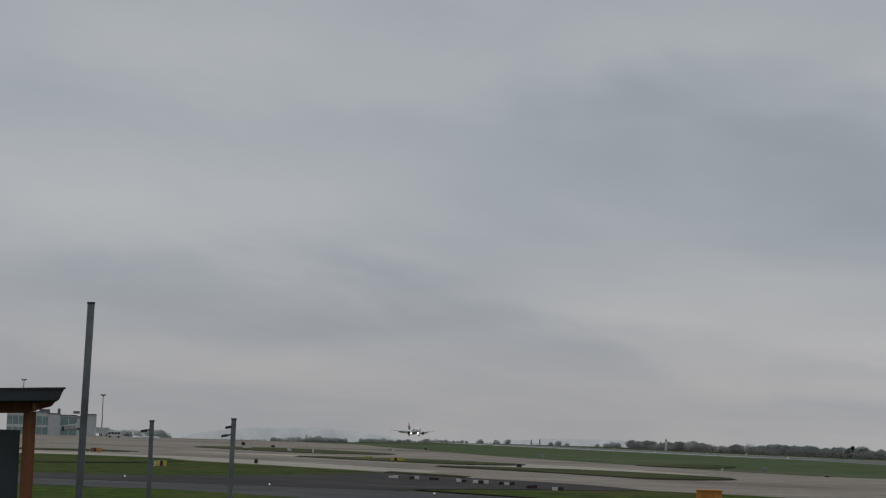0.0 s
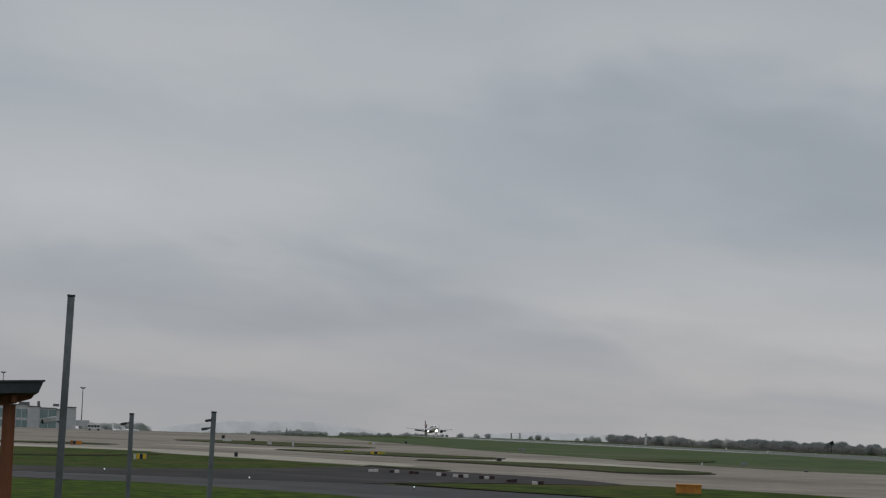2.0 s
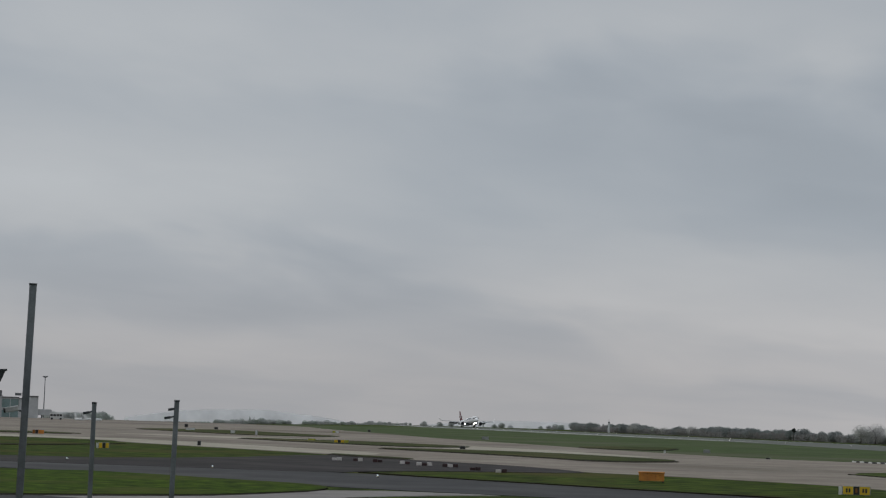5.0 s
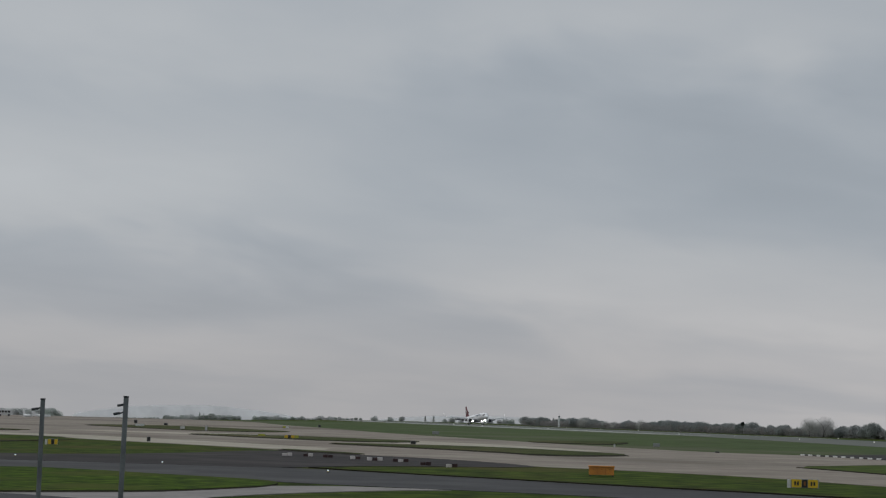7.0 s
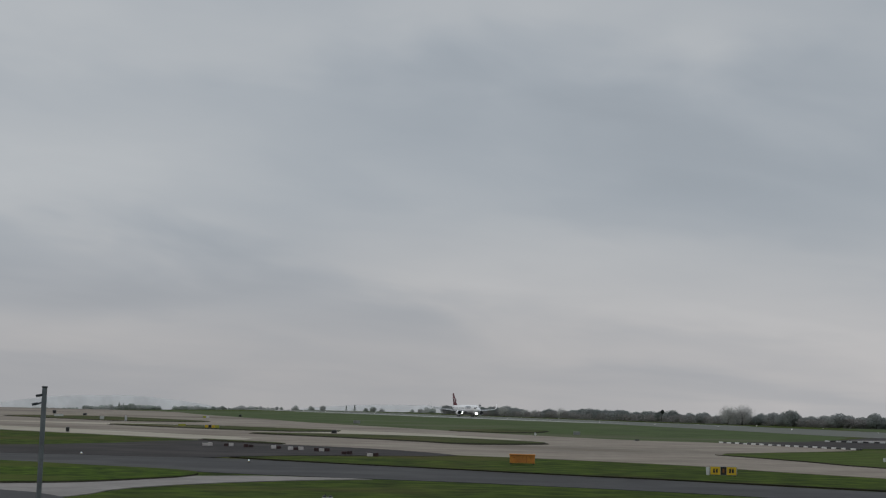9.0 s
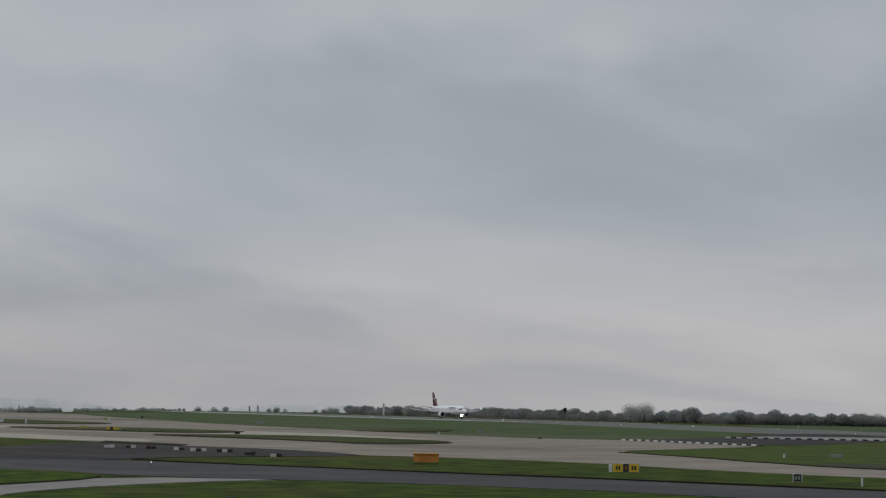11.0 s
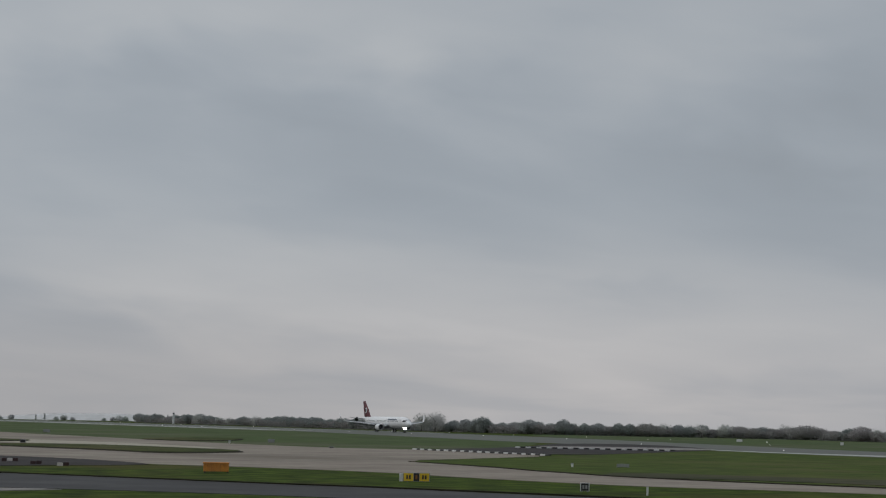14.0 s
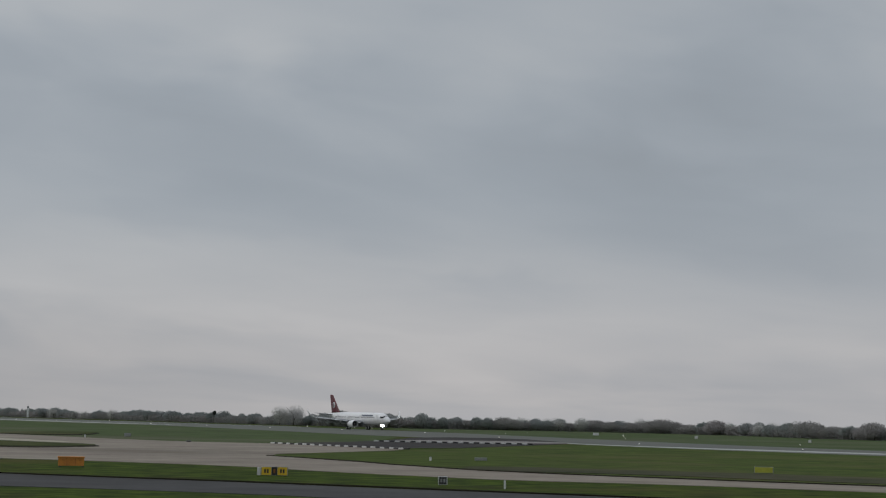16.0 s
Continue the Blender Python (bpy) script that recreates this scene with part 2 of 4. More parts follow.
# ---- building helpers ----
def finish(bm, name, mat, smooth=False):
    bmesh.ops.recalc_face_normals(bm, faces=bm.faces)
    me = bpy.data.meshes.new(name)
    bm.to_mesh(me)
    bm.free()
    for m in (mat if isinstance(mat, (list, tuple)) else [mat]):
        me.materials.append(m)
    if smooth:
        for p in me.polygons:
            p.use_smooth = True
    return me


def part(name, bm, mat, parent, label="", smooth=False, at=None):
    ob = new(name, finish(bm, name, mat, smooth))
    ob.parent = parent
    if at is not None:
        ob.matrix_basis = at
    return tagged(ob, label)


def thing(name, at, label, category, group="", kind=""):
    ob = new(name)
    ob.matrix_basis = at
    return tagged(ob, label, category, group, kind)


def box(bm, x0, x1, y0, y1, z0, z1, bevel=0.0, m=None):
    made = bmesh.ops.create_cube(bm, size=1.0, matrix=Matrix.Translation(((x0 + x1) / 2, (y0 + y1) / 2, (z0 + z1) / 2)) @ Matrix.Diagonal((x1 - x0, y1 - y0, z1 - z0, 1)))
    vs = made["verts"]
    if bevel:
        es = list({e for v in vs for e in v.link_edges})
        out = bmesh.ops.bevel(bm, geom=es, offset=bevel, segments=2, affect="EDGES", profile=0.6)
        vs = list({v for f in out["faces"] for v in f.verts} | {v for v in vs if v.is_valid})
    if m is not None:
        bmesh.ops.transform(bm, matrix=m, verts=vs)
    return bm


def cyl(bm, r0, r1, a, b, seg=12, caps=True):
    a, b = Vector(a), Vector(b)
    m = Matrix.Translation((a + b) / 2) @ (b - a).to_track_quat("Z", "Y").to_matrix().to_4x4()
    bmesh.ops.create_cone(bm, cap_ends=caps, segments=seg, radius1=r0, radius2=r1, depth=(b - a).length, matrix=m)
    return bm


def ball(bm, r, c, sub=2, sc=(1, 1, 1)):
    bmesh.ops.create_icosphere(bm, subdivisions=sub, radius=r, matrix=Matrix.Translation(c) @ Matrix.Diagonal((*sc, 1)))
    return bm


def B():
    return bmesh.new()


# ---- ground ----
SKYLINE = ((-40, 29.0), (-13, 26.0), (-7, 19.0), (-3, 13.5), (-1.5, 12.2), (40, 12.0))


def crest(az):
    for (a, u), (b, v) in zip(SKYLINE, SKYLINE[1:]):
        if a <= az <= b:
            return (u + (v - u) * (az - a) / (b - a)) / 3400
    return 12.0 / 3400


def ease(v, a, b):
    k = min(1, max(0, (v - a) / (b - a)))
    return k * k * (3 - 2 * k)


def height(x, y):
    """The land: a low viewing terrace, a level airfield, and a fall beyond its crest."""
    r, az = math.hypot(x, y), math.degrees(math.atan2(x, y))
    z = 2.9 * (1 - ease(r, 27, 55))
    e = crest(az)
    far = 4.5 - e * r
    return z + min(0.0, far) - (0.1 * ease(r, 4.5 / e, 4.5 / e * 1.3))


def ground():
    bm = B()
    azs = [-180 + 6 * i for i in range(26)] + [-24 + i for i in range(61)] + [42 + 6 * i for i in range(23)]
    rs = [6, 14, 22, 27, 31, 35, 39, 43, 47, 51, 55, 70, 90, 120, 160, 210, 270, 340, 420, 500, 560, 620, 690, 770, 860, 960, 1060, 1160, 1280, 1420, 1600, 1900, 2400, 3200, 4000, 4900]
    hub = bm.verts.new((0, 0, 2.9))
    rings = []
    for r in rs:
        rings.append([])
        for a in azs:
            x, y = r * math.sin(radians(a)), r * math.cos(radians(a))
            rough = 0.08 * noise.noise((x * 0.06, y * 0.06, 0)) if r < 90 else 0.0
            rings[-1].append(bm.verts.new((x, y, height(x, y) + rough)))
    k = len(azs)
    for i in range(k):
        bm.faces.new((hub, rings[0][i], rings[0][(i + 1) % k]))
        for a, b in zip(rings, rings[1:]):
            bm.faces.new((a[i], b[i], b[(i + 1) % k], a[(i + 1) % k]))
    ob = new("ground", finish(bm, "ground", GRASS, True))
    return tagged(ob, "damp green airfield grass sheet reaching the horizon", "ground", kind="structure")


def rounded(pts, times=2):
    for _ in range(times):
        out = []
        for (ax, ay), (bx, by) in zip(pts, pts[1:] + pts[:1]):
            out += [(ax * 0.75 + bx * 0.25, ay * 0.75 + by * 0.25), (ax * 0.25 + bx * 0.75, ay * 0.25 + by * 0.75)]
        pts = out
    return pts


def slab(name, pts, z, mat, label, category, times=2, ragged=0.0, side=None, parent=None):
    """A flat area of ground with a low edge: pavement, or turf on it."""
    pts = rounded(pts, times)
    if ragged:
        fine = []
        for (ax, ay), (bx, by) in zip(pts, pts[1:] + pts[:1]):
            n = max(1, int(math.hypot(bx - ax, by - ay) / 3))
            for i in range(n):
                x, y = ax + (bx - ax) * i / n, ay + (by - ay) * i / n
                fine.append((x + ragged * noise.noise((x * 0.2, y * 0.1, 1)), y + 3 * ragged * noise.noise((x * 0.2, y * 0.1, 7))))
        pts = fine
    bm = B()
    top = [bm.verts.new((x, y, z)) for x, y in pts]
    low = [bm.verts.new((x, y, -0.4)) for x, y in pts]
    edges = [bm.edges.new((top[i], top[(i + 1) % len(top)])) for i in range(len(top))]
    bmesh.ops.triangle_fill(bm, use_beauty=True, edges=edges)
    for f in bm.faces:
        f.material_index = 0
    for i in range(len(top)):
        j = (i + 1) % len(top)
        f = bm.faces.new((top[i], top[j], low[j], low[i]))
        f.material_index = 1
    ob = new(name, finish(bm, name, [mat, side or mat]))
    return tagged(ob, label, category, kind="structure")


AHEAD = Vector((0.2802, -0.9599))            # the way that landing aircraft roll
ACROSS = Vector((0.9599, 0.2802))            # from the camera's side to the far side
TOUCH = Vector((106.1, 669.4))               # a point of the runway's centre line


def on_runway(s, off):
    p = TOUCH + AHEAD * s + ACROSS * off
    return p.x, p.y


def pavements():
    slab("apron", [(-130, 268), (-75, 282), (-55, 277), (-50, 262), (-33, 242), (-19, 224), (-12, 210), (2, 196), (8, 178), (15, 174), (28, 161), (32, 149),
                   (38, 139), (43, 132), (51, 128), (59, 120), (85, 92), (120, 40), (150, 30), (95, 100), (65, 130), (56, 141), (48, 153), (44, 166), (41, 188), (37, 207), (50, 225),
                   (65, 247), (70, 270), (53, 286), (41, 289), (29, 315), (16, 352), (10, 377), (-10, 433), (-32, 540), (-52, 620), (-72, 735), (-110, 785), (-180, 770), (-260, 700), (-260, 300)],
         0.03, CONCRETE, "weathered pinkish-grey concrete apron and taxiways", "apron", 1)
    slab("apron_lane", [(-150, 268), (-75, 283), (-55, 278), (-50, 264), (-33, 244), (-22, 231), (-14, 224), (-13, 240), (-25, 258), (-45, 284), (-62, 300), (-150, 306)], 0.036, STRAW_CONCRETE, "straw-coloured lane of newer concrete along the apron", "apron", 1)
    slab("apron_lane", [(-75, 352), (-52, 342), (-28, 314), (-10, 294), (8, 287), (16, 272), (24, 268), (20, 285), (12, 303), (2, 322), (-20, 348), (-45, 362)], 0.036, STRAW_CONCRETE, "straw-coloured lane of newer concrete along the apron", "apron", 1)
    slab("taxiway_near", [(-90, 160), (-31, 138), (-18, 129), (-9, 121), (3, 116), (9, 113), (19, 106), (24, 100), (50, 70), (75, 72), (36, 109), (28, 116), (22, 123), (12, 131), (4, 139),
                          (-3, 145), (-11, 153), (-25, 157), (-41, 158), (-90, 168)], 0.03, ASPHALT, "blue-grey asphalt taxiway beside the grass", "taxiway", 1)
    slab("taxiway_old", [(-90, 163), (-41, 155), (-25, 154), (-12, 152), (-10, 158), (-4, 166), (9, 174), (8, 182), (2, 196), (-12, 210), (-19, 221), (-27, 188), (-38, 172), (-90, 170)],
         0.045, DARK_ASPHALT, "dark patched asphalt stub closed by boards", "taxiway", 1)
    slab("service_road", [(-60, 78), (-22, 99), (-13, 106), (-9, 118), (2, 116.5), (-3, 113), (-9, 104.5), (-12.2, 96.5), (-12.6, 90), (-15, 84), (-34, 68)], 0.04, PALE, "pale concrete service road", "road", 1)
    slab("exit_taxiway", [(53, 285), (65, 247), (112, 320), (122, 345), (128, 400), (108, 402), (78, 322)], 0.045, DARK_ASPHALT, "dark asphalt exit closed by striped boards", "taxiway", 1)
    slab("exit_apron", [(86, 333), (88, 346), (106, 352), (123, 346), (114, 326), (101, 326)], 0.055, PALE, "pale concrete panel behind the striped boards", "taxiway", 1)
    near = [on_runway(s, -30) for s in (-500, -400, -250, -100)] + [(76, 655), (85, 575), (93, 500), (99, 430), (106, 395), (116, 335), (122, 290), (140, 240), (165, 120)]
    far = [(225, 80), (175, 230), (160, 315), (154, 345), (150, 420), (148, 527)] + [on_runway(s, 27) for s in (-40, -250, -400, -500)]
    slab("runway", near + far, 0.02, RUNWAY, "damp grey asphalt runway with white edge lines", "runway", 1)
    slab("runway_link", [(116, 346), (121, 318), (128, 302), (139, 288), (175, 220), (172, 205), (136, 274), (124, 292), (117, 318)], 0.04, NEW_CONCRETE, "pale concrete link beside the runway", "taxiway", 1)
    slab("runway_shoulder", [on_runway(-480, -40), on_runway(-480, -31), on_runway(-60, -31), on_runway(0, -31), on_runway(30, -31), on_runway(0, -37), on_runway(-60, -40)], 0.05, NEW_CONCRETE, "pale concrete runway shoulder", "runway", 0)
    for off in (-22.5, 22.5):
        slab("runway_edge_line", [on_runway(-490, off - 0.5), on_runway(-490, off + 0.5), on_runway(20, off + 0.5), on_runway(20, off - 0.5)], 0.04, MARKING, "long white painted runway edge line", "marking", 0)
    slab("mown_strip", [(53, 286), (41, 289), (29, 315), (16, 352), (10, 377), (-10, 433), (-32, 540), (-60, 610), (-95, 760), (-50, 960), (15, 960), (49, 757), (75, 660), (84, 575), (92, 500), (98, 430), (104, 402), (78, 322)],
         0.012, STRIP, "grass beside the runway, greyed for haze", "grass", 1)
    slab("field_verge", [(45, 166), (42, 188), (38, 207), (51, 225), (66, 247), (110, 318), (117, 316), (124, 290), (136, 272), (172, 203), (165, 120), (120, 72), (95, 100), (57, 141), (49, 153)], 0.014, FIELD, "olive-green rough grass field between taxiways", "grass", 0)
    slab("perimeter_road", [(-50, 88), (-24, 97.5), (-19.6, 95.3), (-17, 93), (-14.7, 90.8), (-12, 84), (-9, 72), (-30, 62), (-60, 72)], 0.05, ASPHALT, "dark asphalt perimeter road below the terrace", "road", 1)
    slab("verge_edge", [(-75, 203), (-54, 221), (-50, 235), (-47.4, 252), (-48.6, 252), (-52, 238), (-57, 226), (-76, 206)], 0.05, LIP, "dark soil edge of the verge", "grass", 1, 0.2)
    slab("far_verge", [(153, 345), (160, 315), (175, 230), (260, 150), (330, 300), (300, 480), (262, 660), (190, 720), (146, 600), (150, 420)], 0.012, STRIP, "grass beyond the runway, greyed for haze", "grass", 1)
    turf = (
        [(-45, 120), (-31, 138), (-25, 135), (-18, 129), (-12, 125), (-9, 118), (-13, 106), (-18, 101), (-24, 98), (-50, 84), (-70, 100)],
        [(-19, 281), (-6, 284), (8, 284), (16, 270), (27, 250), (13, 230), (7, 246), (-6, 265)],
        [(-48, 344), (-34, 348), (-22, 346), (0, 323), (-11, 299), (-29, 317)],
        [(-88, 461), (-67, 490), (-48, 455), (-28, 413), (-45, 390), (-67, 419)],
        [(-120, 330), (-91, 338), (-81, 346), (-68, 333), (-80, 326), (-110, 318)],
        [(-19, 228), (-12, 219), (-7, 209), (-12, 212), (-18, 222)],
        [(14, 352), (22, 385), (36, 400), (38, 385), (30, 345)],
    )
    for k, pts in enumerate(turf):
        near = 1.2 if k == 0 else 4.0 if k == 5 else 6.5
        slab("turf_margin", [(x, y - near) for x, y in pts], 0.065, LIP, "dark bare soil margin of a turf island", "soil", 2, 0.35)
        slab("turf_island", pts, 0.09, LUSH if k == 0 else TURF, "grass island between taxiways with a dark soil edge", "grass", 2, 0.35, LIP)
    slab("worn_strip", [(45, 157), (59, 149), (68, 136), (105, 90), (112, 100), (76, 152), (64, 161), (51, 170)], 0.06, STUBBLE, "dull trampled strip in the grass", "grass", 1, 0.4)
    slab("verge_edge", [(-13, 157), (-3, 145.5), (4, 139.5), (12, 131.5), (22, 123.5), (36, 109.5), (60, 86), (60, 86.7), (36, 110.3), (22, 124.3), (12, 132.3), (4, 140.3), (-3, 146.3)], 0.1, LIP, "dark soil edge of the verge", "grass", 1, 0.25)
    slab("verge_edge", [(36, 206), (41, 186), (44, 165), (48, 152), (56, 140), (95, 99), (95, 100), (56.6, 141), (48.6, 153), (44.6, 166), (41.6, 188)], 0.1, LIP, "dark soil edge of the verge", "grass", 1, 0.25)


ground()
pavements()


# ---- terrace: posts and shelter ----
def at_bearing(az, r):
    return r * math.sin(radians(az)), r * math.cos(radians(az))


def fence_post(az, r, top, width, lean, label, lamps):
    x, y = at_bearing(az, r)
    z0 = height(x, y) - 0.1
    post = thing("fence_post", pose(x, y, z0, 0, lean, -az), label, "post", "steel posts on the terrace")
    bm, w, h = B(), width / 2, top - z0
    # a hollow section with two rolled ribs on its face
    box(bm, -w, w, -w * 0.9, w, 0, h, 0.004)
    box(bm, -w * 0.9, -w * 0.55, -w, -w * 0.902, 0, h, 0.001)
    box(bm, w * 0.55, w * 0.9, -w, -w * 0.902, 0, h, 0.001)
    part("channel", bm, STEEL, post)
    bm = B()
    box(bm, -w * 1.12, w * 1.12, -w * 1.12, w * 1.12, h, h + 0.02, 0.004)
    part("cap", bm, DARK_STEEL, post, "dark steel cap")
    bm = B()
    box(bm, -w * 2, w * 2, -w * 2, w * 2, 0.08, 0.12, 0.005)
    part("base_plate", bm, STEEL, post)
    for dz, length, up in lamps:
        arm = B()
        cyl(arm, 0.010, 0.010, (-w, 0, h + dz), (-w - length, -0.02, h + dz + up), 8)
        a = part("arm", arm, DARK_STEEL, post, "thin dark bracket arm")
        head = B()
        k = 1.0 if width > 0.07 else 0.55
        box(head, -0.075 * k, 0.075 * k, -0.035 * k, 0.035 * k, -0.03 * k, 0.03 * k, 0.012 * k)
        big = width > 0.07
        part("camera_head", head, WHITE_HOUSING if big else DARK_STEEL, a, "small white camera housing" if big else "small dark camera housing", at=pose(-w - length - 0.04 * k, -0.02, h + dz + up, 0, -12, 0))
        if big:
            eye = B()
            cyl(eye, 0.026, 0.026, (-0.095, 0, -0.002), (-0.07, 0, -0.002), 12)
            part("camera_lens", eye, BLACK, a, "black camera lens", at=pose(-w - length - 0.04 * k, -0.02, h + dz + up, 0, -12, 0))
    return post


fence_post(-13.71, 21.8, 4.5 + 0.0615 * 21.8, 0.080, 0.9, "tall galvanised steel channel post on the terrace", [(-1.40, 0.06, 0.02)])
fence_post(-11.68, 25.0, 4.49 + 0.0027 * 25, 0.058, 0.2, "galvanised steel post with a small camera bracket", [(-0.10, 0.045, -0.02)])
fence_post(-9.34, 25.0, 4.49 + 0.0050 * 25, 0.064, 0.9, "galvanised steel post with two small camera brackets", [(-0.10, 0.012, 0.0), (-0.19, 0.055, -0.02)])


def shelter():
    r = 20.5
    x, y = at_bearing(-15.24, r)
    z0 = height(x, y)
    s = thing("information_shelter", pose(x, y, z0 - 0.03, 0, 0, 15.36), "small timber shelter with orange posts under a dark monopitch roof", "shelter")
    for px, py in ((0.02, 0), (-2.2, 0), (0.02, 0.9), (-2.2, 0.9)):
        bm = B()
        box(bm, px - 0.065, px + 0.065, py - 0.065, py + 0.065, -0.1, 1.74, 0.008)
        part("post", bm, TIMBER, s)
    tilt = pose(0, 0, 1.85, 0, -2.5, 0)
    for y0 in (-0.045, 0.855):
        bm = B()
        loft_pts = ((-2.5, -0.006), (0.27, -0.006), (0.24, -0.05), (-0.02, -0.115), (-2.5, -0.115))
        a = [bm.verts.new(tilt @ Vector((px, y0, pz))) for px, pz in loft_pts]
        b = [bm.verts.new(tilt @ Vector((px, y0 + 0.09, pz))) for px, pz in loft_pts]
        bm.faces.new(a), bm.faces.new(b)
        for i in range(5):
            bm.faces.new((a[i], a[(i + 1) % 5], b[(i + 1) % 5], b[i]))
        part("beam", bm, TIMBER, s, "orange-stained timber beam")
    for k in range(4):
        bm = B()
        box(bm, -2.3 + 0.78 * k, -2.25 + 0.78 * k, -0.3, 1.2, 1.76, 1.835 + (-2.28 + 0.78 * k) * 0.043, 0.004)
        part("rafter", bm, TIMBER, s)
    bm = B()
    vs = [bm.verts.new(tilt @ Vector(p)) for p in ((-2.7, -0.4, 0), (0.30, -0.4, 0), (0.36, -0.4, 0.13), (-2.7, -0.4, 0.13), (-2.7, 1.3, 0), (0.30, 1.3, 0), (0.36, 1.3, 0.13), (-2.7, 1.3, 0.13))]
    for f in ((0, 1, 2, 3), (7, 6, 5, 4), (0, 4, 5, 1), (1, 5, 6, 2), (2, 6, 7, 3), (3, 7, 4, 0)):
        bm.faces.new([vs[i] for i in f])
    bmesh.ops.bevel(bm, geom=list(bm.edges), offset=0.006, segments=2, affect="EDGES")
    roof = part("roof", bm, ROOF_FELT, s, "dark slate-grey felted roof")
    bm = B()
    box(bm, -2.7, 0.37, -0.415, -0.403, 0.115, 0.135, 0.003, tilt)
    part("drip_edge", bm, DARK_STEEL, roof)
    bm = B()
    box(bm, -2.14, -0.07, -0.02, 0.02, 0.75, 1.55, 0.005)
    part("notice_panel", bm, ROOF_FELT, s)


shelter()


# ---- signs, boxes and lights on the airfield ----
def facing(x, y, turn=0.0):
    return pose(x, y, 0.03, 0, 0, -math.degrees(math.atan2(x, y)) + turn)


def word_bars(count, w, h, x, y, z, mat, parent):
    """Plain upright bars in place of characters too small to read."""
    for k in range(count):
        bm = B()
        u = x + (k - (count - 1) / 2) * w * 1.5
        box(bm, u - w / 2, u + w / 2, y - 0.006, y + 0.004, z - h / 2, z + h / 2, 0.0)
        part("character_bar", bm, mat, parent)


def guidance_sign(x, y, panels, h, label, turn=0.0, side=True, shell=None):
    """Panels: (width, face material, number of characters, ink)."""
    total = sum(p[0] for p in panels)
    s = thing("taxiway_sign", facing(x, y, turn), label, "sign", "taxiway signs")
    u = -total / 2
    bm = B()
    box(bm, -total / 2 - 0.04, total / 2 + 0.04, -0.06, 0.12, 0.03, 0.03 + h + 0.06, 0.015)
    part("housing", bm, shell or GREY_BOARD, s)
    for k in (-0.35, 0.35):
        bm = B()
        box(bm, k * total - 0.04, k * total + 0.04, -0.02, 0.06, -0.08, 0.04, 0.005)
        part("leg", bm, STEEL, s)
    for w, face, words, ink in panels:
        bm = B()
        box(bm, u + 0.015, u + w - 0.015, -0.075, -0.063, 0.06, 0.06 + h, 0.004)
        p = part("face", bm, face, s)
        if words:
            word_bars(words, 0.13, h * 0.5, u + w / 2, -0.082, 0.06 + h / 2, ink, p)
        u += w
    if side:
        bm = B()
        box(bm, -total / 2 - 0.30, -total / 2 - 0.05, -0.05, 0.10, 0.02, 0.03 + h, 0.02)
        part("power_box", bm, WHITE_HOUSING, s, "pale grey power box")
    return s


def orange_box():
    s = thing("equipment_cabinet", facing(12.95, 154), "long orange painted steel cabinet standing on the grass", "cabinet")
    bm = B()
    box(bm, -1.0, 1.0, -0.5, 0.5, 0.08, 0.68, 0.02)
    part("body", bm, ORANGE, s)
    bm = B()
    box(bm, -1.05, 1.05, -0.56, 0.56, 0.69, 0.80, 0.03)
    part("lid", bm, ORANGE, s)
    for k in (-0.95, 0.85):
        bm = B()
        box(bm, k, k + 0.12, -0.45, 0.45, -0.04, 0.08, 0.005)
        part("foot", bm, DARK_STEEL, s)
    for k in (-0.34, 0.33):
        bm = B()
        box(bm, k - 0.012, k + 0.012, -0.512, -0.502, 0.10, 0.66)
        part("seam", bm, DULL_ORANGE, s)
    for k in (-0.66, 0.0, 0.66):
        bm = B()
        box(bm, k - 0.06, k + 0.06, -0.53, -0.503, 0.50, 0.54, 0.006)
        part("latch", bm, DULL_ORANGE, s)


def barrier(x, y, turn, order):
    s = thing("barrier_board", facing(x + 0.3, y - 1.0, turn), "low red and white barrier boards on asphalt", "barrier", "red and white boards")
    for i, mat in enumerate(order):
        bm = B()
        u = (i - len(order) / 2) * 0.50
        box(bm, u + 0.01, u + 0.47, -0.16, 0.16, 0.0, 0.27 + 0.05 * ((i * 7 + int(x * 3)) % 2), 0.03)
        part("board", bm, mat, s, "white board" if mat is DULL_WHITE else "dark red board")


def striped_row(a, b, count, label):
    a, b = Vector(a), Vector(b)
    row = thing("striped_boards", pose(a.x, a.y, 0.05, 0, 0, math.degrees(math.atan2(b.y - a.y, b.x - a.x))), label, "barrier", "black and white boards")
    step = (b - a).length / count
    me = {}
    for m in (BLACK_FACE, WHITE):
        bm = B()
        box(bm, 0.02, step - 0.02, -0.12, 0.12, 0.0, 0.21, 0.02)
        me[m.name] = finish(bm, "board", m)
    for i in range(count):
        o = new("board", me[(BLACK_FACE if i % 2 else WHITE).name])
        o.parent, o.matrix_basis = row, pose(i * step, 0.05 * math.sin(i * 2.3), 0, 0, 0, 3 * math.sin(i * 1.7))


def edge_light(x, y, mat, r, label, group, z=0.03):
    s = thing("edge_light", pose(x, y, z), label, "light", group)
    bm = B()
    cyl(bm, 0.16, 0.12, (0, 0, 0), (0, 0, 0.06), 12)
    part("base", bm, BLACK, s)
    bm = B()
    cyl(bm, 0.03, 0.03, (0, 0, 0.05), (0, 0, 0.12), 8)
    part("stem", bm, YELLOW, s)
    bm = B()
    ball(bm, r, (0, 0, 0.12 + r * 0.8), 2)
    part("lens", bm, mat, s)


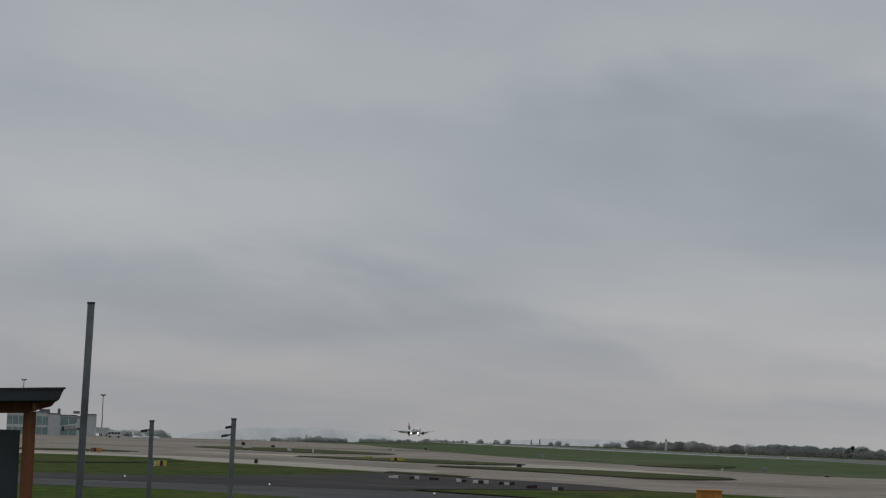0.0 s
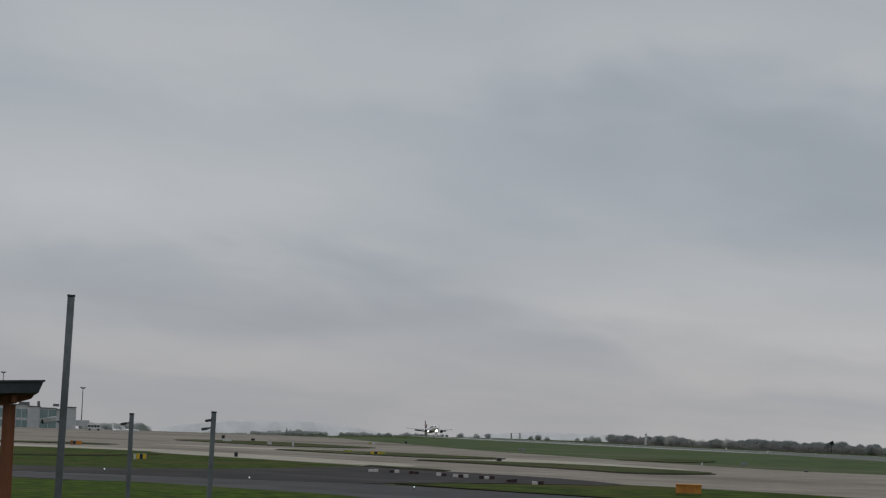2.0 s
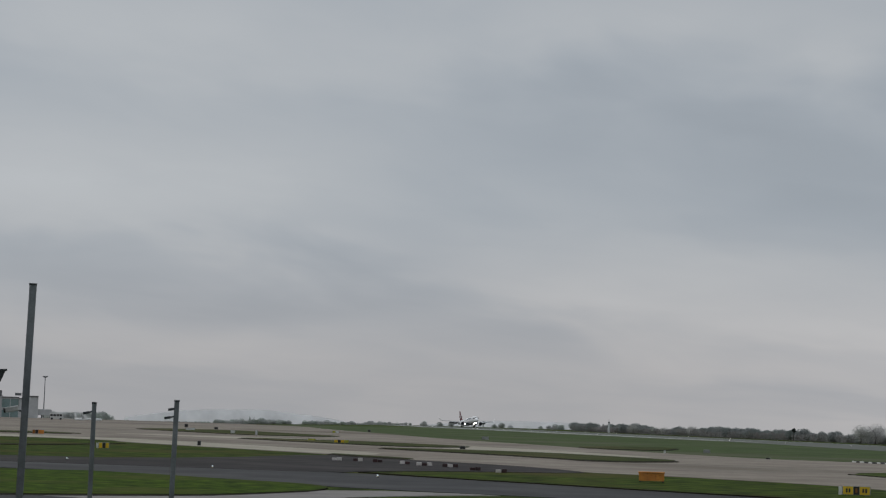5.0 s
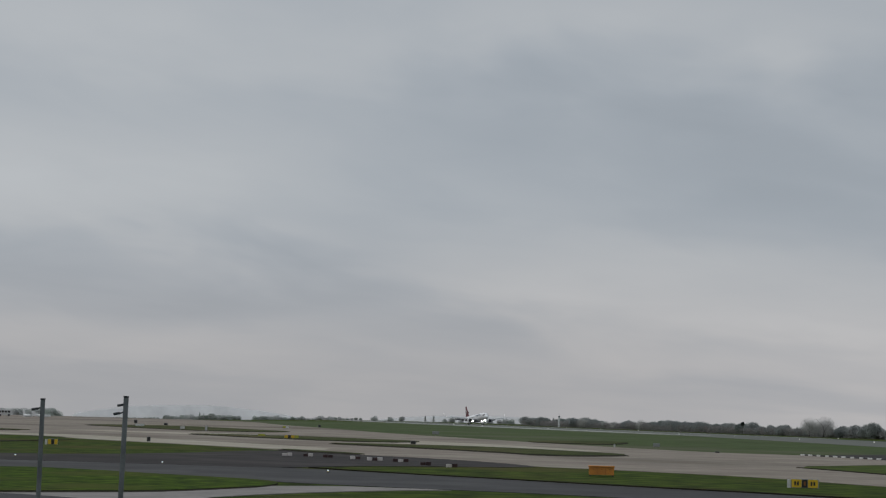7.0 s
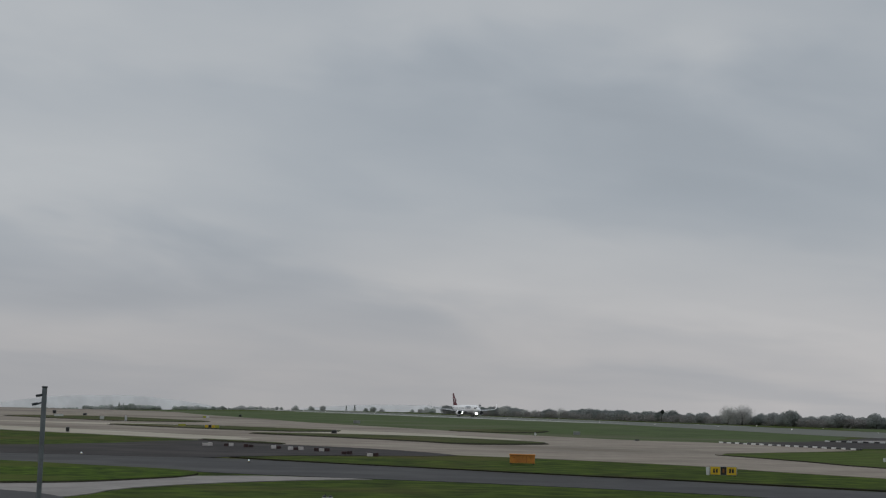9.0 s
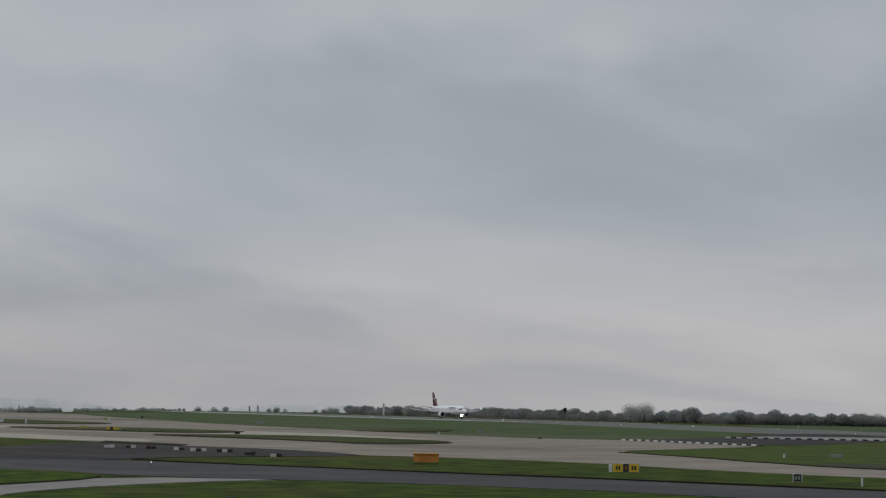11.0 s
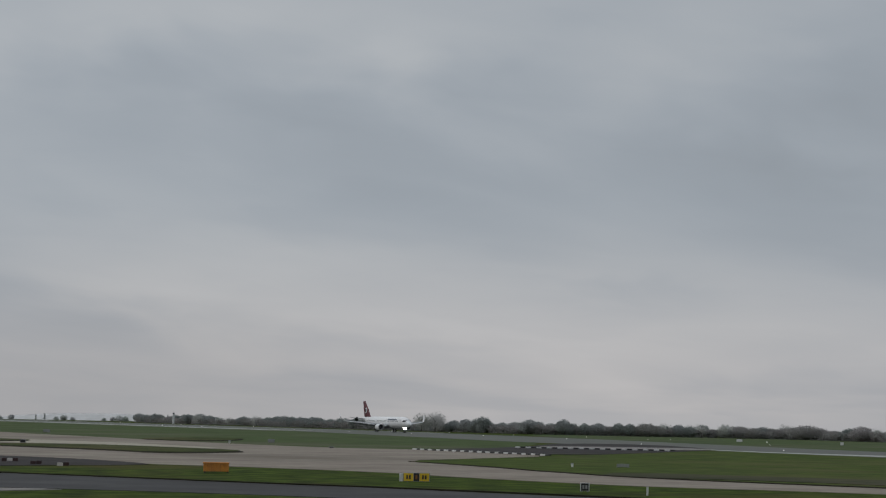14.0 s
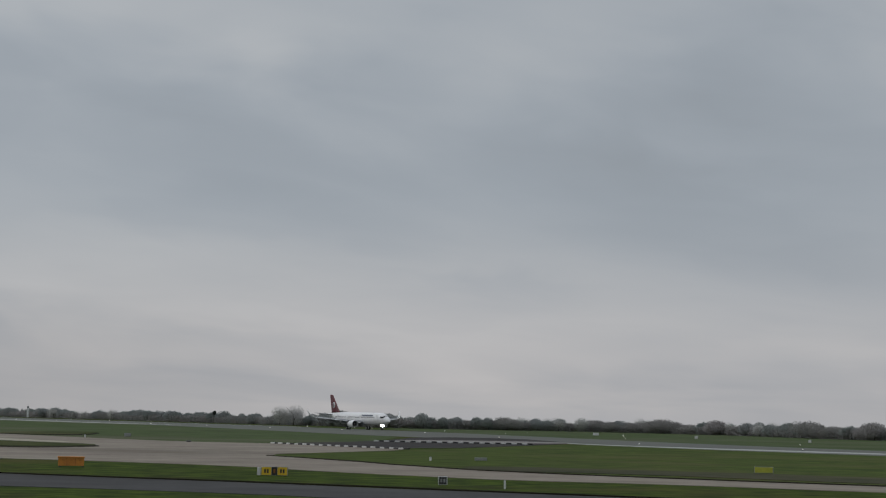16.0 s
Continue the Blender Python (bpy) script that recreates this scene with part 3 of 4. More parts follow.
orange_box()
guidance_sign(25.9, 136.8, [(0.72, YELLOW, 2, BLACK_FACE), (0.42, BLACK_FACE, 1, DULL_ORANGE), (0.72, YELLOW, 2, BLACK_FACE)], 0.56, "low yellow and black taxiway sign on the grass")
guidance_sign(34.2, 121.6, [(0.52, BLACK_FACE, 2, GREY_BOARD)], 0.48, "small square black taxiway sign with a pale frame", 0, False, WHITE_HOUSING)
guidance_sign(-43.2, 215.5, [(0.38, YELLOW, 0, None), (0.34, BLACK_FACE, 0, None), (0.38, YELLOW, 0, None)], 0.58, "yellow and black taxiway sign beyond the taxiway")
guidance_sign(-24.5, 319, [(0.6, YELLOW, 0, None), (0.5, BLACK_FACE, 0, None), (0.6, YELLOW, 0, None), (0.7, LIME, 0, None)], 0.42, "low yellow and black taxiway sign on a turf island", 0, False)
guidance_sign(-31.0, 336, [(1.3, LIME, 0, None)], 0.28, "low dull yellow sign on a turf island", 0, False)
guidance_sign(73.4, 156.5, [(1.6, LIME, 0, None)], 0.48, "faded yellow board seen from behind on the grass", 0, False)
guidance_sign(57.3, 189.5, [(1.2, GREY_BOARD, 0, None)], 0.26, "low grey board on the grass", 0, False)
guidance_sign(37.6, 335, [(1.1, GREY_BOARD, 0, None)], 0.5, "low grey board on far grass", 0, False)
guidance_sign(-1, 447, [(1.5, GREY_BOARD, 0, None)], 0.6, "low grey board on far grass", 0, False)
guidance_sign(-55, 412, [(0.9, WHITE, 0, None)], 0.55, "small white board on a turf island", 0, False)
guidance_sign(-48, 396, [(0.42, WHITE, 0, None)], 0.95, "small upright white board on a turf island", 0, False)
guidance_sign(-73.6, 313, [(0.45, DULL_ORANGE, 0, None), (0.45, BLACK_FACE, 0, None), (0.95, ORANGE, 0, None)], 0.6, "black and dull yellow sign by the apron", 0, False)
guidance_sign(-40, 500, [(0.8, LIME, 0, None), (0.8, WHITE, 0, None)], 0.45, "yellow and white boards on far grass", 0, False)
for x, y, w, h in ((-38, 252, 0.42, 0.55), (-70, 492, 0.9, 0.5), (-84, 532, 0.9, 0.8), (-4, 290, 0.75, 0.42), (41, 285, 0.6, 0.16), (-35, 560, 0.7, 0.6)):
    guidance_sign(x, y, [(w, BLACK_FACE, 0, None)], h, "small dark marker box beside the taxiway", 0, False)


def marker_post(x, y, h, w, label):
    s = thing("marker_post", facing(x, y), label, "post")
    bm = B()
    box(bm, -w / 2, w / 2, -w / 2, w / 2, -0.1, h, 0.01)
    part("shaft", bm, WHITE, s)
    bm = B()
    box(bm, -w * 0.6, w * 0.6, -w * 0.6, w * 0.6, h, h + 0.04, 0.01)
    part("cap", bm, GREY_BOARD, s)


marker_post(37.0, 117, 0.50, 0.13, "short white marker post beside the taxiway")
marker_post(51.8, 189, 0.34, 0.24, "short pale marker post on the grass")
marker_post(29.0, 320, 0.40, 0.3, "short pale marker post on the grass")
W, R_ = DULL_WHITE, RED
for x, y, turn, order in ((-15.5, 194, 6, (W, W)), (-13.4, 194, 0, (R_, W)), (-11.3, 191.5, 8, (R_, R_)), (-8.4, 187.5, 4, (W, R_)),
                          (-6.4, 184, 10, (W, R_, W)), (-3.9, 181.5, 5, (R_, W, R_)), (-1.5, 172.5, 10, (R_, R_)), (0.8, 168, 6, (W, R_))):
    barrier(x, y, turn, order)
striped_row((52.8, 282), (64.8, 247.5), 32, "row of low black and white boards along the closed exit")
striped_row((77.6, 320), (102.7, 309.5), 30, "row of low black and white boards across the closed exit")
for x, y in ((-36, 164), (-22, 153.5), (-8.2, 143)):
    edge_light(x, y, BLUE_LAMP, 0.055, "glowing blue-white taxiway edge light", "taxiway edge lights")
for k in range(-11, 5):
    edge_light(*on_runway(k * 45, -25), LAMP, 0.09 if k % 3 else 0.14, "white runway edge light on a short stem", "runway edge lights")
for k in range(-10, 5):
    edge_light(*on_runway(k * 45 + 20, 25), LAMP, 0.09 if k % 4 else 0.15, "white runway edge light on a short stem", "runway edge lights")
for x, y in ((125, 400), (130, 330), (143, 290), (152, 260), (158, 500), (162, 420), (172, 350), (172, 300)):
    edge_light(x, y, LAMP, 0.08, "white runway edge light on a short stem", "runway edge lights")
guidance_sign(186, 505, [(1.6, WHITE, 0, None)], 0.7, "white board on grass beyond the runway", 0, False)
guidance_sign(196, 458, [(0.8, WHITE, 0, None)], 0.7, "white board on grass beyond the runway", 0, False)
guidance_sign(203, 408, [(0.7, WHITE, 0, None)], 0.6, "white board on grass beyond the runway", 0, False)


# ---- trees, hedges and hills ----
def leaves(bm, c, rad, n, size, rnd, bare=False):
    """Small tilted leaf clumps in a lumpy crown."""
    lumps = []
    for _ in range(6):
        d = Vector((rnd.gauss(0, 1), rnd.gauss(0, 1), rnd.gauss(0, 0.8))).normalized()
        lumps.append((Vector(c) + Vector((d.x * rad[0], d.y * rad[1], d.z * rad[2])) * 0.40, rnd.uniform(0.50, 0.68)))
    for _ in range(n):
        o, k = rnd.choice(lumps)
        d = Vector((rnd.gauss(0, 1), rnd.gauss(0, 1), rnd.gauss(0, 1))).normalized() * (rnd.uniform(0.55, 1.0) if not bare else rnd.uniform(0.2, 1.15))
        p = o + Vector((d.x * rad[0], d.y * rad[1], d.z * rad[2])) * k
        s = size * rnd.uniform(0.6, 1.4) * (0.6 if bare else 1)
        m = Matrix.Translation(p) @ Euler((rnd.uniform(0, 6.3), rnd.uniform(0, 6.3), rnd.uniform(0, 6.3))).to_matrix().to_4x4()
        vs = [bm.verts.new(m @ Vector(v)) for v in ((-s, -s * 0.6, 0), (s, -s * 0.4, s * 0.25), (s * 0.3, s, 0), (-s * 0.7, s * 0.5, s * 0.3))]
        bm.faces.new(vs)


def tree(h, w, mat, rnd, kind, label):
    t = thing("tree", Matrix(), label, "tree", "tree belt")
    bm = B()
    cyl(bm, 0.05 * h * 0.6, 0.02 * h * 0.6, (0, 0, -0.3), (0, 0, h * 0.55), 7)
    for k in range(6):
        a = k * 2.4 + rnd.random()
        z = h * rnd.uniform(0.25, 0.5)
        cyl(bm, 0.012 * h, 0.004 * h, (0, 0, z), (math.cos(a) * w * 0.35, math.sin(a) * w * 0.35, z + h * 0.28), 5)
    part("trunk", bm, BARK, t)
    bm = B()
    if kind == "cone":
        for i in range(6):
            k = i / 6
            leaves(bm, (0, 0, h * (0.22 + 0.7 * k)), (w * 0.5 * (1 - k) + 0.15, w * 0.5 * (1 - k) + 0.15, h * 0.10), 300, 0.13, rnd)
    else:
        leaves(bm, (0, 0, h * 0.56), (w * 0.55, w * 0.55, h * 0.46), 5200 if kind == "bare" else 4200, (0.018 if kind == "bare" else 0.024) * h, rnd, kind == "bare")
    part("crown", bm, mat, t)
    return t


BELT = ((2.5, 1090), (4.3, 985), (7.6, 850), (11.0, 750), (14.3, 690), (17.0, 688), (20.1, 686), (21.8, 680), (23.5, 655), (25.1, 628), (26.7, 585), (28.3, 562), (32.0, 520), (38.0, 470))


def belt_range(az):
    for (a, u), (b, v) in zip(BELT, BELT[1:]):
        if a <= az <= b:
            return u + (v - u) * (az - a) / (b - a)
    return BELT[-1][1]


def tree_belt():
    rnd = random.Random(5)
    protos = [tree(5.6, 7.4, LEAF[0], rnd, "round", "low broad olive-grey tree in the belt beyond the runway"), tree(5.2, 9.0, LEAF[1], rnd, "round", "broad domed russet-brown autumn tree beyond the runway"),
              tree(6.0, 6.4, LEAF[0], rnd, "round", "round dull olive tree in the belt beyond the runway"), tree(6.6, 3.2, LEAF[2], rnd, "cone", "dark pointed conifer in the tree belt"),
              tree(7.2, 6.0, LEAF[3], rnd, "bare", "half-bare autumn tree beyond the runway, paled for haze"), tree(5.0, 8.0, LEAF[1], rnd, "round", "squat brown autumn tree beyond the runway"),
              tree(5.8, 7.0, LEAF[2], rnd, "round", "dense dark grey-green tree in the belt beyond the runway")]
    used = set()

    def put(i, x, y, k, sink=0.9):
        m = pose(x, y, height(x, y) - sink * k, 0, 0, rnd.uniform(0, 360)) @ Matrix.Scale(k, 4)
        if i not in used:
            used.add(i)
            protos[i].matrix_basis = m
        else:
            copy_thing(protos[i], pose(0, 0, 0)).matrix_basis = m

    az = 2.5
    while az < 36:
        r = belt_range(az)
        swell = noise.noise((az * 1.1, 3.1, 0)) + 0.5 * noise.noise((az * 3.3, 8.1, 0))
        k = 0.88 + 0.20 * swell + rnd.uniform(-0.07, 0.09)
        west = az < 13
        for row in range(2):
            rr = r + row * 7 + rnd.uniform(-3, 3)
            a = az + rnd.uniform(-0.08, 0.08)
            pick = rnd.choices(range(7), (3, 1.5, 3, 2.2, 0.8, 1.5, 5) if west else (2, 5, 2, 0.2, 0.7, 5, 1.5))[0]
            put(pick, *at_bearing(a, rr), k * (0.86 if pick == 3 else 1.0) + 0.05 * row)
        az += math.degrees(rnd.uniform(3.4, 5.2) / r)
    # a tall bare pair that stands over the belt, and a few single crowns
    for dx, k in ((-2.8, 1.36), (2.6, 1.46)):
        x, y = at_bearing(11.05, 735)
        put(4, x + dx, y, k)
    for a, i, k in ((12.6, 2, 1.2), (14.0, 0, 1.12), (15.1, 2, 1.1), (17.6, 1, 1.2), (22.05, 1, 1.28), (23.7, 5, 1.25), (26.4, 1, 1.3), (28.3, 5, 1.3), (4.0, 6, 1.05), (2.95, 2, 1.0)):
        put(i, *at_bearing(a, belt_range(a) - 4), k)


def hedge(name, line, h, w, n, mat, label, size=0.5, seed=1):
    rnd = random.Random(seed)
    vs, fs = [], []
    seg = [(Vector(a), Vector(b)) for a, b in zip(line, line[1:])]
    lens = [(b - a).length for a, b in seg]
    for _ in range(n):
        a, b = rnd.choices(seg, lens)[0]
        k = rnd.random()
        p = a + (b - a) * k
        z0 = height(p.x, p.y)
        top = h * (0.72 + 0.4 * noise.noise((p.x * 0.05, p.y * 0.02, seed)) + 0.16 * noise.noise((p.x * 0.3, p.y * 0.1, seed)))
        q = Vector((p.x + rnd.gauss(0, w), p.y + rnd.gauss(0, w), z0 + top * rnd.random() ** 0.8))
        m = Matrix.Translation(q) @ Euler((rnd.uniform(0, 6.3), rnd.uniform(0, 6.3), rnd.uniform(0, 6.3))).to_matrix().to_4x4()
        s = size * rnd.uniform(0.6, 1.5)
        i = len(vs)
        vs += [m @ Vector(v) for v in ((-s, -s * 0.6, 0), (s, -s * 0.4, s * 0.25), (s * 0.3, s, 0), (-s * 0.7, s * 0.5, s * 0.3))]
        fs.append((i, i + 1, i + 2, i + 3))
    me = bpy.data.meshes.new(name)
    me.from_pydata(vs, [], fs)
    me.materials.append(mat)
    return tagged(new(name, me), label, "hedge", kind="stuff")


tree_belt()
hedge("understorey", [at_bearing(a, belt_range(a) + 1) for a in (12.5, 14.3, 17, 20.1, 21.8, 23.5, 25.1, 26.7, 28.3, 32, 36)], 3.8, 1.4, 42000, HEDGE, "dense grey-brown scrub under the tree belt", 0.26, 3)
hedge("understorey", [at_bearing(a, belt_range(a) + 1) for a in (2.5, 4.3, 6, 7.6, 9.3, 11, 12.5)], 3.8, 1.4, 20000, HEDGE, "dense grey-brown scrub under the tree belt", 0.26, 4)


def misty_trees():
    rnd = random.Random(11)
    protos = [tree(6.0, 6.4, MISTY, rnd, "round", "tree on the far crest, greyed for haze"), tree(6.4, 5.2, MISTY, rnd, "round", "tree on the far crest, greyed for haze"),
              tree(8.0, 2.8, MISTY, rnd, "cone", "slim poplar on the far crest, greyed for haze")]
    spots = [(-7.12, 1480, 0.95, 2), (-7.0, 1480, 0.85, 2), (-6.75, 1480, 1.35, 1), (-7.35, 1480, 1.15, 0), (-6.4, 1500, 1.0, 0), (-3.3, 1500, 0.55, 2)]
    spots += [(-1.95, 1180, 0.80, 0), (-1.50, 1180, 0.74, 0), (-1.14, 1180, 0.84, 1), (-0.45, 1250, 0.62, 2), (-0.2, 1250, 0.72, 2), (0.12, 1260, 0.62, 0), (0.35, 1260, 0.85, 1), (0.6, 1260, 0.6, 0),
              (1.5, 1240, 0.55, 0), (1.75, 1230, 0.7, 1), (1.95, 1230, 1.0, 0), (2.12, 1230, 0.85, 0)]
    for a0, a1, lo, hi, sink, step in ((-8.1, -5.9, 0.55, 1.20, 0.9, 0.095), (-5.5, -2.3, 0.35, 1.10, 0.7, 0.095), (-13.0, -11.35, 1.7, 2.5, 0.5, 0.10), (-11.1, -8.3, 0.34, 0.55, 0.5, 0.10)):
        a = a0
        while a < a1:
            n = 0.5 + 0.5 * noise.noise((a * 3.1, 4.4, 0))
            spots.append((a, 1500 + rnd.uniform(-30, 30), lo + (hi - lo) * min(1, max(0, n + rnd.uniform(-0.25, 0.25))), rnd.choice((0, 1))))
            a += step * rnd.uniform(0.6, 1.4)
    used = set()
    for a, r, k, i in spots:
        x, y = at_bearing(a, r)
        m = pose(x, y, height(x, y) - (0.8 if i == 2 else 2.3) * k, 0, 0, rnd.uniform(0, 360)) @ Matrix.Scale(k, 4)
        if i in used:
            copy_thing(protos[i], pose(0, 0, 0)).matrix_basis = m
        else:
            used.add(i)
            protos[i].matrix_basis = m
    dark = thing("tree", pose(*at_bearing(8.9, 800), 0), "small dark round evergreen on a bare stem", "tree")
    bm = B()
    cyl(bm, 0.16, 0.08, (0, 0, -0.2), (0, 0, 3.9), 8)
    part("trunk", bm, BARK, dark)
    bm = B()
    leaves(bm, (0, 0, 4.3), (1.1, 1.1, 1.2), 700, 0.16, rnd)
    part("crown", bm, DARK_LEAF, dark)


misty_trees()


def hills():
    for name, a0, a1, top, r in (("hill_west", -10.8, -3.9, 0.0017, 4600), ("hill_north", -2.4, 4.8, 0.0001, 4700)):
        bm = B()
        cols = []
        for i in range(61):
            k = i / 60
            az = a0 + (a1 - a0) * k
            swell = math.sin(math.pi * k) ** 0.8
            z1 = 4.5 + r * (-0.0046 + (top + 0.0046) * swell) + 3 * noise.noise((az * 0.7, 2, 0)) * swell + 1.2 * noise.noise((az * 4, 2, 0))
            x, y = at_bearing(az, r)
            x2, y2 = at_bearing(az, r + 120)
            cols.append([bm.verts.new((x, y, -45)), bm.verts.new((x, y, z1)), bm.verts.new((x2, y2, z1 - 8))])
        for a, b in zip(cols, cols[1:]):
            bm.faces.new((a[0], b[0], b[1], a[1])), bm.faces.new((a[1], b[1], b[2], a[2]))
        tagged(new(name, finish(bm, name, HILL, True)), "long low hill on the horizon, coloured pale for haze", "hill", kind="structure")


hills()


# ---- terminal, masts and parked aircraft far across the apron ----
GLASS_WALL = material("green_tinted_glazing", (0.24, 0.32, 0.315), (0.17, 0.25, 0.245), 0.1, 0.8, 0.25)
CLADDING = material("pale_grey_cladding", (0.58, 0.59, 0.59), (0.50, 0.51, 0.51), 0.1, 0.6, 0.6)
DARK_TRIM = material("dark_grey_trim", (0.17, 0.175, 0.18), None, 0.3, 2.0, 0.6)
# white for far things, dulled so that the colour carries the mist
MIST_WHITE = material("misty_white_paint", (0.72, 0.73, 0.73), (0.64, 0.65, 0.65), 0.3, 2.0, 0.5)


def terminal():
    r = 760
    x, y = at_bearing(-13.27, r)
    z0 = height(x, y)
    t = thing("terminal_building", pose(x, y, z0, 0, 0, 13.27), "pale grey terminal pier with green-tinted glazing beside the apron", "building")
    blocks = (("west", -34, -18.4, 10.0, True), ("middle", -18.4, -13.8, 9.5, False), ("core", -13.8, -7.4, 9.0, True), ("east", -7.4, -4.0, 8.6, False), ("end", -4.0, 0.0, 9.6, False))
    for nm, a, b, h, glass in blocks:
        bm = B()
        box(bm, a, b - 0.05, 0, 14, -1, h, 0.05)
        w = part("wall", bm, CLADDING, t)
        bm = B()
        box(bm, a - 0.1, b + 0.02, -0.4, 14.3, h, h + 0.35, 0.05)
        part("roof", bm, DARK_TRIM, t)
        n = max(2, int((b - a) / 2.2))
        if glass:
            for i in range(n):
                for z1, z2 in ((0.8, 4.2), (5.2, 8.5)):
                    bm = B()
                    p, q = a + (b - a) * i / n + 0.12, a + (b - a) * (i + 1) / n - 0.12
                    box(bm, p, q, -0.08, 0.05, z1, z2)
                    part("window", bm, GLASS_WALL, w)
    for a, w, h in ((-22, 4, 1.4), (-9, 2.4, 1.0), (-15, 1.0, 1.8)):
        bm = B()
        box(bm, a, a + w, 4, 7, 9.9, 9.9 + h, 0.05)
        part("roof_plant", bm, DARK_TRIM, t)
    # boarding bridge on legs
    bm = B()
    box(bm, 0.0, 5.2, 2, 4, 2.6, 4.9, 0.1)
    part("boarding_bridge", bm, CLADDING, t)
    for a in (1.5, 4.6):
        bm = B()
        cyl(bm, 0.25, 0.25, (a, 3, -1), (a, 3, 2.7), 8)
        part("bridge_leg", bm, DARK_TRIM, t)


def apron_mast(az, r, h, label):
    x, y = at_bearing(az, r)
    m = thing("floodlight_mast", pose(x, y, height(x, y), 0, 0, -az), label, "mast", "floodlight masts")
    bm = B()
    cyl(bm, 0.26, 0.15, (0, 0, -0.5), (0, 0, h), 10)
    part("pole", bm, STEEL, m)
    bm = B()
    cyl(bm, 0.75, 0.75, (0, 0, h - 0.2), (0, 0, h + 0.05), 10)
    part("platform", bm, DARK_TRIM, m)
    for k in range(6):
        a = k * math.pi / 3
        bm = B()
        box(bm, -0.30, 0.30, -0.15, 0.15, 0.05, 0.40, 0.03, pose(math.cos(a) * 0.8, math.sin(a) * 0.8, h, 20, 0, math.degrees(a)))
        part("floodlight", bm, DARK_TRIM, m)


def parked_tail(az, r, k, turn, mat, label):
    """A parked airliner far off, of which fuselage and fin show."""
    x, y = at_bearing(az, r)
    p = thing("parked_airliner", pose(x, y, height(x, y), 0, 0, turn), label, "aircraft", "parked aircraft")
    bm = B()
    cyl(bm, 0.62 * k, 0.62 * k, (-3 * k, 0, 1.25 * k), (4 * k, 0, 1.25 * k), 14)
    cyl(bm, 0.62 * k, 0.1 * k, (4 * k, 0, 1.25 * k), (7 * k, 0, 1.5 * k), 14)
    ball(bm, 0.62 * k, (-3 * k, 0, 1.25 * k), 2, (1.7, 1, 1))
    part("fuselage", bm, MIST_WHITE, p, smooth=True)
    bm = B()
    vs = [bm.verts.new((a * k, s * 0.06 * k, c * k)) for s in (-1, 1) for a, c in ((4.3, 1.8), (6.7, 1.8), (7.5, 4.0), (6.6, 4.0))]
    for f in ((0, 1, 2, 3), (7, 6, 5, 4), (0, 4, 5, 1), (1, 5, 6, 2), (2, 6, 7, 3), (3, 7, 4, 0)):
        bm.faces.new([vs[i] for i in f])
    part("fin", bm, mat, p)
    bm = B()
    for s in (-1, 1):
        vs = [bm.verts.new(v) for v in ((0.6 * k, s * 0.5 * k, 1.0 * k), (-1.2 * k, s * 0.5 * k, 1.0 * k), (1.4 * k, s * 5.2 * k, 1.5 * k), (2.2 * k, s * 5.2 * k, 1.5 * k))]
        top = [bm.verts.new(v.co + Vector((0, 0, 0.12 * k))) for v in vs]
        bm.faces.new(vs), bm.faces.new(top)
        for i in range(4):
            bm.faces.new((vs[i], vs[(i + 1) % 4], top[(i + 1) % 4], top[i]))
    part("wing", bm, MIST_WHITE, p)
    for s in (-1, 1):
        bm = B()
        cyl(bm, 0.32 * k, 0.28 * k, (-0.9 * k, s * 1.7 * k, 0.72 * k), (0.5 * k, s * 1.7 * k, 0.75 * k), 12)
        part("engine", bm, MIST_WHITE, p)
        bm = B()
        cyl(bm, 0.2 * k, 0.2 * k, (0.6 * k, s * 0.6 * k - 0.06 * k, 0.2 * k), (0.6 * k, s * 0.6 * k + 0.06 * k, 0.2 * k), 10)
        cyl(bm, 0.05 * k, 0.05 * k, (0.6 * k, s * 0.6 * k, 0.2 * k), (0.6 * k, s * 0.6 * k, 1.0 * k), 8)
        part("main_gear", bm, DARK_TRIM, p)
    bm = B()
    cyl(bm, 0.15 * k, 0.15 * k, (-3 * k, -0.06 * k, 0.15 * k), (-3 * k, 0.06 * k, 0.15 * k), 10)
    cyl(bm, 0.04 * k, 0.04 * k, (-3 * k, 0, 0.15 * k), (-3 * k, 0, 0.8 * k), 8)
    part("nose_gear", bm, DARK_TRIM, p)


def ground_fixture():
    s = thing("ground_fixture", pose(-1.46, 90, 0), "small white and black airfield light unit in the grass", "light")
    bm = B()
    box(bm, -0.26, 0.26, -0.16, 0.16, -0.1, 0.16, 0.04)
    part("base", bm, GREY_BOARD, s)
    for u, r in ((-0.14, 0.09), (0.13, 0.08)):
        bm = B()
        ball(bm, r, (u, -0.05, 0.18), 2, (1, 1, 0.9))
        part("dome", bm, BLACK, s, "black lamp dome")
    bm = B()
    cyl(bm, 0.02, 0.02, (-0.1, 0, 0.15), (-0.1, 0, 0.32), 8)
    part("stub", bm, BLACK, s)


ground_fixture()
terminal()
apron_mast(-13.11, 800, 18.2, "tall grey floodlight mast beside the apron")
apron_mast(-15.4, 800, 23.4, "tall grey floodlight mast beside the apron")


